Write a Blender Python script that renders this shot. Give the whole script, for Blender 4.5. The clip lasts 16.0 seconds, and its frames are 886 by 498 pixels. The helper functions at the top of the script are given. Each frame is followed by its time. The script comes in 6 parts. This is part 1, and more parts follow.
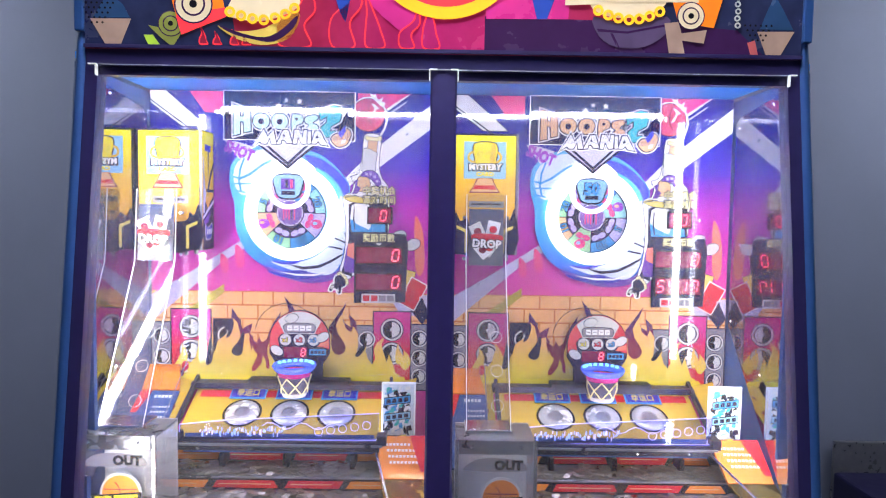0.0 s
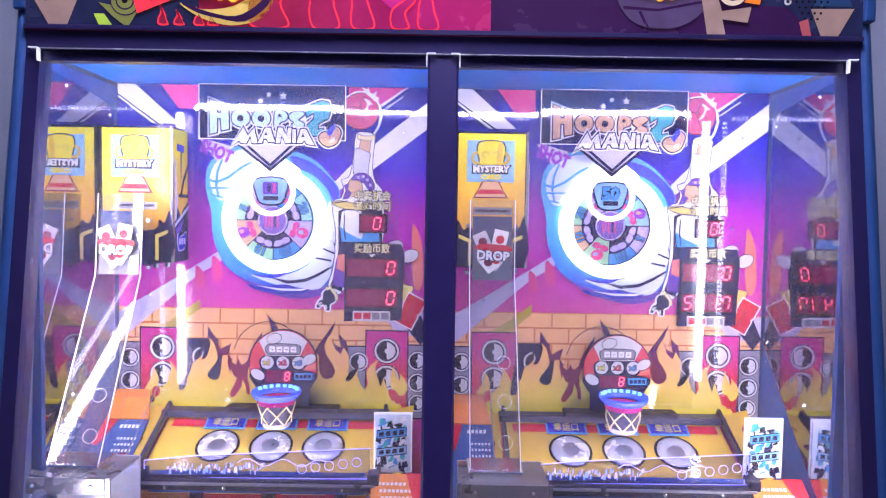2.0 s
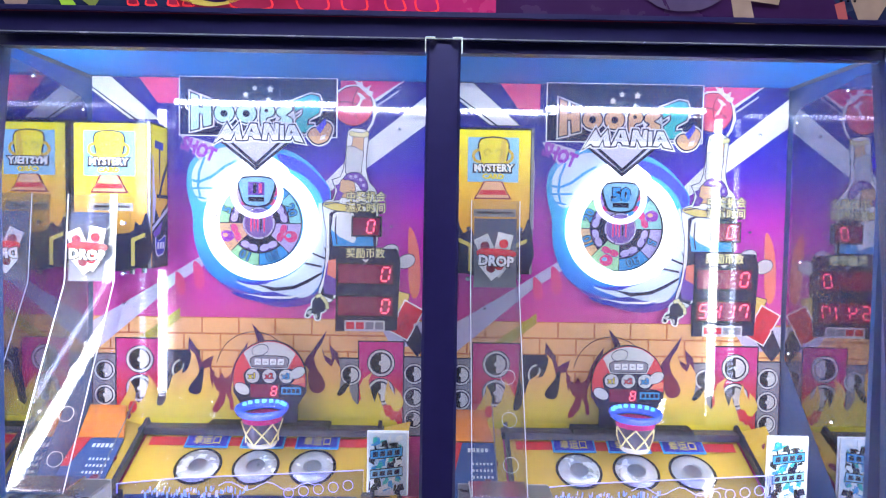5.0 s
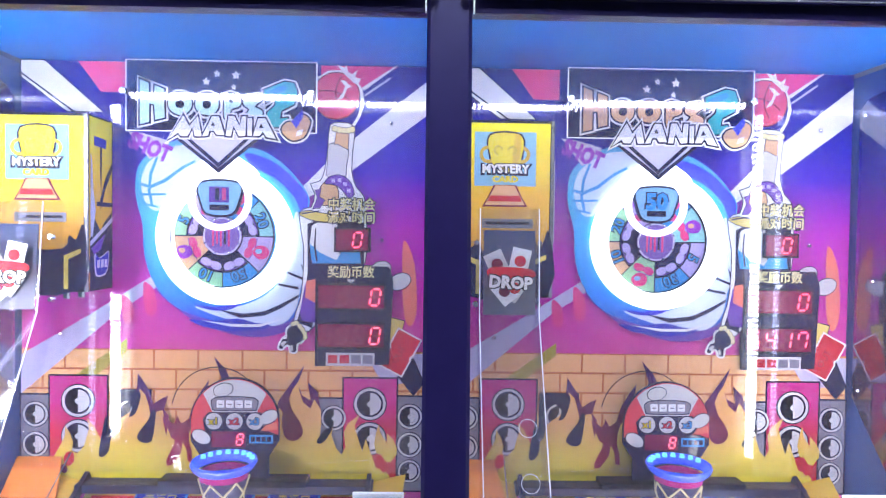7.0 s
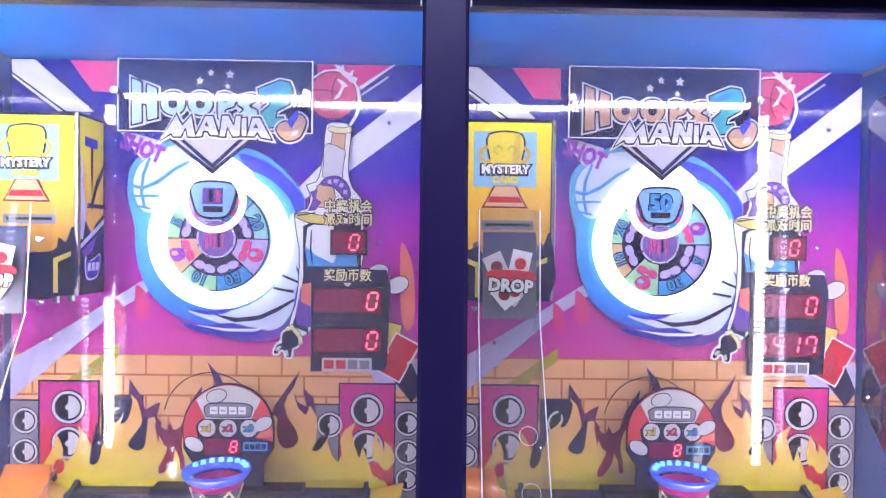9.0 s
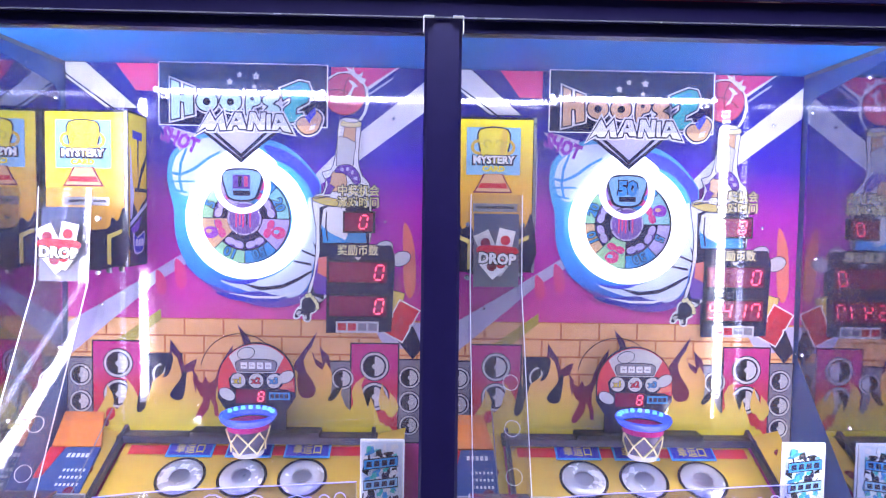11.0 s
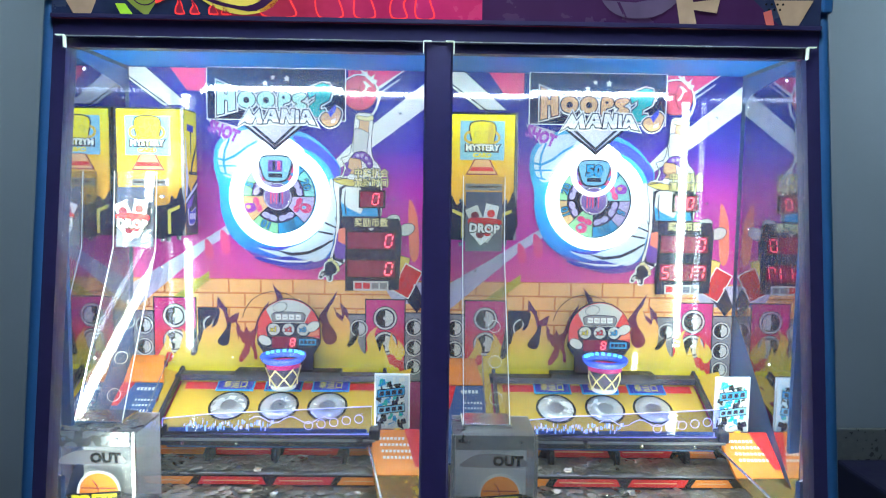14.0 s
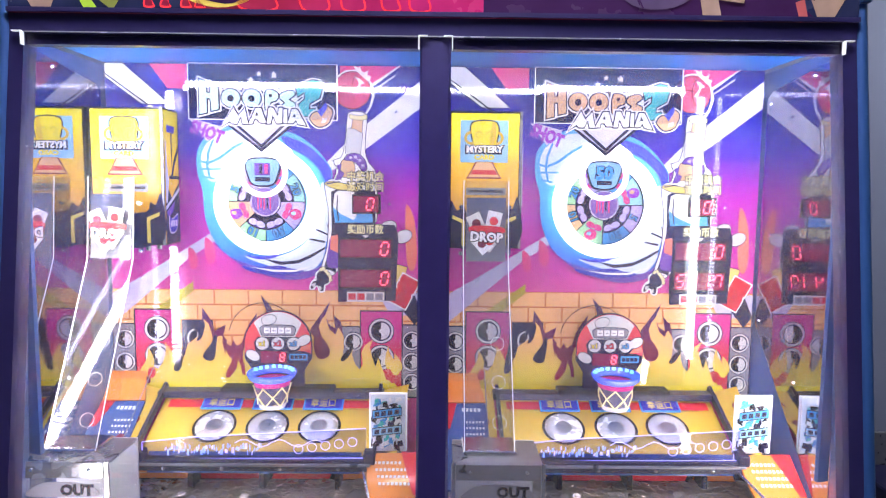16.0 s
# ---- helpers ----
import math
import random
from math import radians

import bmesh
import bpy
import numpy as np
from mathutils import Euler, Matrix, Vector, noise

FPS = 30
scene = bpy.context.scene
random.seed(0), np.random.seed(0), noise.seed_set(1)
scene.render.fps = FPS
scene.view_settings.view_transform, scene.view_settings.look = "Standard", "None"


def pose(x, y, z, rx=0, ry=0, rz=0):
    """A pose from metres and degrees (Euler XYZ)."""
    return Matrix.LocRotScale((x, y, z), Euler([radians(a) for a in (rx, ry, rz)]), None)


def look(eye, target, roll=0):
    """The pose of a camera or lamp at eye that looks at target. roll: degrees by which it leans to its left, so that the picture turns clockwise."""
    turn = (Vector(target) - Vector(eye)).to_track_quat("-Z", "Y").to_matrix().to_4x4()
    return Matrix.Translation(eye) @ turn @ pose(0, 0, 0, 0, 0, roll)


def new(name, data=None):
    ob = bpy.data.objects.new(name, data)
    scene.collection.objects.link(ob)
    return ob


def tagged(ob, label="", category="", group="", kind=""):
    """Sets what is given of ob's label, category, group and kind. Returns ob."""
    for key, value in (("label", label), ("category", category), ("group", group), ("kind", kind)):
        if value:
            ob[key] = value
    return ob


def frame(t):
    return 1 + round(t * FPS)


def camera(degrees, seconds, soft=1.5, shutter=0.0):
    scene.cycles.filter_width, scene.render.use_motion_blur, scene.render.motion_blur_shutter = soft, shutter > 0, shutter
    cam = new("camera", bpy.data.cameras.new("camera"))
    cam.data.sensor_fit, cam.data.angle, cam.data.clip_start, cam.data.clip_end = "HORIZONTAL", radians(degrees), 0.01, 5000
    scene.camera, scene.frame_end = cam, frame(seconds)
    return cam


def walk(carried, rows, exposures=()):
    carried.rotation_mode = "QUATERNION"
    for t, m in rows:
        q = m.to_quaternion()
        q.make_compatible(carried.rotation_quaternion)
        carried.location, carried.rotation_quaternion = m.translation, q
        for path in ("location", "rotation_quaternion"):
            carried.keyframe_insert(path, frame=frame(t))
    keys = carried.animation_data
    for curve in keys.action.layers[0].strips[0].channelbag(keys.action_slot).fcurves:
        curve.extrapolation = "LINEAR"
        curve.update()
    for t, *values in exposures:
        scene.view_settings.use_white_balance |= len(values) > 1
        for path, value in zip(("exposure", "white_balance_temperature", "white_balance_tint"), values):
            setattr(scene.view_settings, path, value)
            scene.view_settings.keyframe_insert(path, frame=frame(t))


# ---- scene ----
cam = camera(67.6, 16.0, 1.15)
PATH = [
    (0, (0.069, 0.266, 1.676), (0.083, 2.263, 1.559), 0.9),
    (0.5, (0.073, 0.299, 1.675), (0.081, 2.296, 1.562), 0.8),
    (1, (0.087, 0.351, 1.675), (0.075, 2.348, 1.568), 0.7),
    (1.5, (0.085, 0.394, 1.677), (0.076, 2.392, 1.573), 0.8),
    (2, (0.078, 0.449, 1.679), (0.079, 2.446, 1.58), 0.9),
    (2.5, (0.052, 0.467, 1.679), (0.09, 2.464, 1.578), 1.0),
    (3, (0.053, 0.436, 1.661), (0.089, 2.433, 1.573), 0.8),
    (3.5, (0.069, 0.48, 1.663), (0.081, 2.479, 1.577), 0.8),
    (4, (0.084, 0.489, 1.657), (0.074, 2.487, 1.578), 0.8),
    (4.2, (0.076, 0.487, 1.665), (0.076, 2.485, 1.571), 0.8),
    (6.5, (0.064, 0.768, 1.677), (0.092, 2.767, 1.621), 0.9),
    (7, (0.056, 0.79, 1.677), (0.095, 2.789, 1.624), 0.8),
    (7.5, (0.057, 0.806, 1.667), (0.096, 2.805, 1.634), 0.9),
    (8, (0.069, 0.825, 1.667), (0.087, 2.825, 1.638), 0.8),
    (10.3, (0.055, 0.729, 1.68), (0.106, 2.726, 1.599), 0.7),
    (10.5, (0.059, 0.698, 1.68), (0.102, 2.696, 1.59), 0.8),
    (11, (0.059, 0.629, 1.674), (0.102, 2.626, 1.575), 0.9),
    (11.5, (0.07, 0.595, 1.674), (0.092, 2.592, 1.567), 0.8),
    (12, (0.078, 0.523, 1.662), (0.09, 2.52, 1.555), 0.7),
    (12.5, (0.082, 0.476, 1.663), (0.091, 2.472, 1.543), 0.8),
    (13, (0.076, 0.416, 1.659), (0.095, 2.411, 1.53), 0.8),
    (13.5, (0.066, 0.374, 1.662), (0.1, 2.368, 1.52), 0.8),
    (14, (0.07, 0.342, 1.67), (0.098, 2.335, 1.51), 0.8),
    (14.5, (0.079, 0.311, 1.667), (0.095, 2.304, 1.504), 0.7),
    (15, (0.084, 0.285, 1.67), (0.093, 2.278, 1.5), 0.7),
    (15.5, (0.085, 0.351, 1.676), (0.095, 2.344, 1.509), 0.8),
    (16, (0.078, 0.452, 1.705), (0.099, 2.443, 1.513), 0.6),
]
EXPOSURES = [
    (0.0, 0.57, 8300, -8), (0.5, 0.53, 8300, 8), (1.5, 0.47, 7300, 16), (2.5, 0.38, 7000, 16), (3.5, 0.35, 7300, -14), (4.2, 0.35, 7400, -14), (6.5, 0.20, 6900, -8), (8.0, 0.25, 7500, -2),
    (10.5, 0.16, 7200, 6), (12.0, 0.18, 5700, 4), (12.5, 0.18, 5900, -6), (13.5, 0.36, 6700, -28), (14.5, 0.60, 9400, -48), (15.0, 0.65, 9500, -44), (15.5, 0.65, 8800, -14), (16.0, 0.65, 8500, -4),
]
walk(cam, [(t, look(eye, target, roll)) for t, eye, target, roll in PATH], EXPOSURES)

# ---- light ----
scene.cycles.transparent_max_bounces = 32
world = bpy.data.worlds.new("world")
scene.world = world
world.use_nodes = True
world.node_tree.nodes["Background"].inputs[0].default_value = (0.35, 0.42, 0.6, 1)
world.node_tree.nodes["Background"].inputs[1].default_value = 0.02


# ---- materials ----
def lin(h):
    v = [int(h[i:i + 2], 16) / 255 for i in (0, 2, 4)]
    return tuple(a / 12.92 if a < 0.04045 else ((a + 0.055) / 1.055) ** 2.4 for a in v) + (1.0,)


def paint(name, colour, rough=0.35, metal=0.0, coat=0.0, grain=0.06, scale=60.0, bump=0.02, glow=0.0, spec=0.5, stops=None, axis=2):
    """A procedural surface: colour (or a printed fade along an axis), mottling at two scales, fine relief."""
    m = bpy.data.materials.new(name)
    m.use_nodes = True
    nt = m.node_tree
    b = nt.nodes["Principled BSDF"]
    geo = nt.nodes.new("ShaderNodeNewGeometry")
    n1 = nt.nodes.new("ShaderNodeTexNoise")
    n1.inputs["Scale"].default_value = scale
    n1.inputs["Detail"].default_value = 5
    n2 = nt.nodes.new("ShaderNodeTexNoise")
    n2.inputs["Scale"].default_value = scale / 9
    for n in (n1, n2):
        nt.links.new(geo.outputs["Position"], n.inputs["Vector"])
    add = nt.nodes.new("ShaderNodeMath")
    add.operation = "ADD"
    nt.links.new(n1.outputs[0], add.inputs[0])
    nt.links.new(n2.outputs[0], add.inputs[1])
    rng = nt.nodes.new("ShaderNodeMapRange")
    rng.inputs[1].default_value, rng.inputs[2].default_value = 0.6, 1.4
    rng.inputs[3].default_value, rng.inputs[4].default_value = 1 - grain, 1 + grain
    nt.links.new(add.outputs[0], rng.inputs[0])
    mul = nt.nodes.new("ShaderNodeMix")
    mul.data_type, mul.blend_type = "RGBA", "MULTIPLY"
    mul.inputs[0].default_value = 1
    nt.links.new(rng.outputs[0], mul.inputs[7])
    if stops:
        sep = nt.nodes.new("ShaderNodeSeparateXYZ")
        nt.links.new(geo.outputs["Position"], sep.inputs[0])
        lo, hi = stops[0][0], stops[-1][0]
        mr = nt.nodes.new("ShaderNodeMapRange")
        mr.inputs[1].default_value, mr.inputs[2].default_value = lo, hi
        nt.links.new(sep.outputs[axis], mr.inputs[0])
        ramp = nt.nodes.new("ShaderNodeValToRGB")
        while len(ramp.color_ramp.elements) < len(stops):
            ramp.color_ramp.elements.new(0.5)
        for e, (z, h) in zip(ramp.color_ramp.elements, stops):
            e.position, e.color = (z - lo) / (hi - lo), lin(h)
        nt.links.new(mr.outputs[0], ramp.inputs[0])
        nt.links.new(ramp.outputs[0], mul.inputs[6])
    else:
        mul.inputs[6].default_value = lin(colour)
    nt.links.new(mul.outputs[2], b.inputs["Base Color"])
    b.inputs["Metallic"].default_value = metal
    b.inputs["Coat Weight"].default_value = coat
    b.inputs["Coat Roughness"].default_value = 0.025
    b.inputs["Specular IOR Level"].default_value = spec
    rr = nt.nodes.new("ShaderNodeMapRange")
    rr.inputs[1].default_value, rr.inputs[2].default_value = 0.6, 1.4
    rr.inputs[3].default_value, rr.inputs[4].default_value = max(rough - 0.06, 0.004), rough + min(0.06, 0.012 + rough * 0.5)
    nt.links.new(add.outputs[0], rr.inputs[0])
    nt.links.new(rr.outputs[0], b.inputs["Roughness"])
    if bump:
        bp = nt.nodes.new("ShaderNodeBump")
        bp.inputs["Strength"].default_value = bump
        bp.inputs["Distance"].default_value = 0.002
        nt.links.new(n1.outputs[0], bp.inputs["Height"])
        nt.links.new(bp.outputs[0], b.inputs["Normal"])
    if glow:
        nt.links.new(mul.outputs[2], b.inputs["Emission Color"])
        b.inputs["Emission Strength"].default_value = glow
    return m


def clear(name, colour, gloss=0.08, rough=0.03, through_amount=0.9):
    """Thin clear acrylic or glass: mostly straight through, with a gloss that rises at the edges."""
    m = bpy.data.materials.new(name)
    m.use_nodes = True
    nt = m.node_tree
    nt.nodes.remove(nt.nodes["Principled BSDF"])
    out = nt.nodes["Material Output"]
    tr = nt.nodes.new("ShaderNodeBsdfTransparent")
    tr.inputs[0].default_value = (*[through_amount * v for v in lin(colour)[:3]], 1)
    gl = nt.nodes.new("ShaderNodeBsdfGlossy")
    gl.inputs["Roughness"].default_value = rough
    lw = nt.nodes.new("ShaderNodeLayerWeight")
    lw.inputs[0].default_value = 0.5
    pw = nt.nodes.new("ShaderNodeMath")
    pw.operation = "POWER"
    pw.inputs[1].default_value = 5
    nt.links.new(lw.outputs["Facing"], pw.inputs[0])
    fr = nt.nodes.new("ShaderNodeMath")
    fr.operation = "MULTIPLY_ADD"
    fr.inputs[1].default_value, fr.inputs[2].default_value = 0.96, 0.04
    nt.links.new(pw.outputs[0], fr.inputs[0])
    mx = nt.nodes.new("ShaderNodeMath")
    mx.operation = "MULTIPLY"
    mx.inputs[1].default_value = gloss / 0.04
    mx.use_clamp = True
    nt.links.new(fr.outputs[0], mx.inputs[0])
    mix = nt.nodes.new("ShaderNodeMixShader")
    nt.links.new(mx.outputs[0], mix.inputs[0])
    nt.links.new(tr.outputs[0], mix.inputs[1])
    nt.links.new(gl.outputs[0], mix.inputs[2])
    nt.links.new(mix.outputs[0], out.inputs[0])
    return m


def veiled_glass(name, veil, gloss=0.02):
    """Clear glass with a faint film, put in as glare veil, lit from behind."""
    m = clear(name, "fbfbff", gloss, 0.01, 0.98)
    nt = m.node_tree
    out = nt.nodes["Material Output"]
    base = out.inputs[0].links[0].from_socket
    tl = nt.nodes.new("ShaderNodeBsdfTranslucent")
    tl.inputs[0].default_value = (0.9, 0.9, 0.95, 1)
    geo = nt.nodes.new("ShaderNodeNewGeometry")
    no = nt.nodes.new("ShaderNodeTexNoise")
    no.inputs["Scale"].default_value = 7
    no.inputs["Detail"].default_value = 6
    nt.links.new(geo.outputs["Position"], no.inputs["Vector"])
    mr = nt.nodes.new("ShaderNodeMapRange")
    mr.inputs[1].default_value, mr.inputs[2].default_value = 0.3, 0.7
    mr.inputs[3].default_value, mr.inputs[4].default_value = veil * 0.6, veil * 1.4
    nt.links.new(no.outputs[0], mr.inputs[0])
    mix = nt.nodes.new("ShaderNodeMixShader")
    nt.links.new(mr.outputs[0], mix.inputs[0])
    nt.links.new(base, mix.inputs[1])
    nt.links.new(tl.outputs[0], mix.inputs[2])
    nt.links.new(mix.outputs[0], out.inputs[0])
    return m


def hazed(name, amount):
    """Clear acrylic with a pale haze mixed into both faces to whiten it."""
    m = veiled_glass(name, amount, 0.05)
    nt = m.node_tree
    tl = next(n for n in nt.nodes if n.type == "BSDF_TRANSLUCENT")
    df = nt.nodes.new("ShaderNodeBsdfDiffuse")
    df.inputs[0].default_value = (0.9, 0.9, 0.95, 1)
    mix = nt.nodes.new("ShaderNodeMixShader")
    target = tl.outputs[0].links[0].to_socket
    nt.links.new(tl.outputs[0], mix.inputs[1])
    nt.links.new(df.outputs[0], mix.inputs[2])
    nt.links.new(mix.outputs[0], target)
    return m


def lamp_surface(name, colour, power):
    m = bpy.data.materials.new(name)
    m.use_nodes = True
    b = m.node_tree.nodes["Principled BSDF"]
    b.inputs["Base Color"].default_value = lin(colour)
    b.inputs["Emission Color"].default_value = lin(colour)
    b.inputs["Emission Strength"].default_value = power
    return m


PR = dict(rough=0.5, coat=0.2, grain=0.06, scale=25, bump=0.0, spec=0.15)
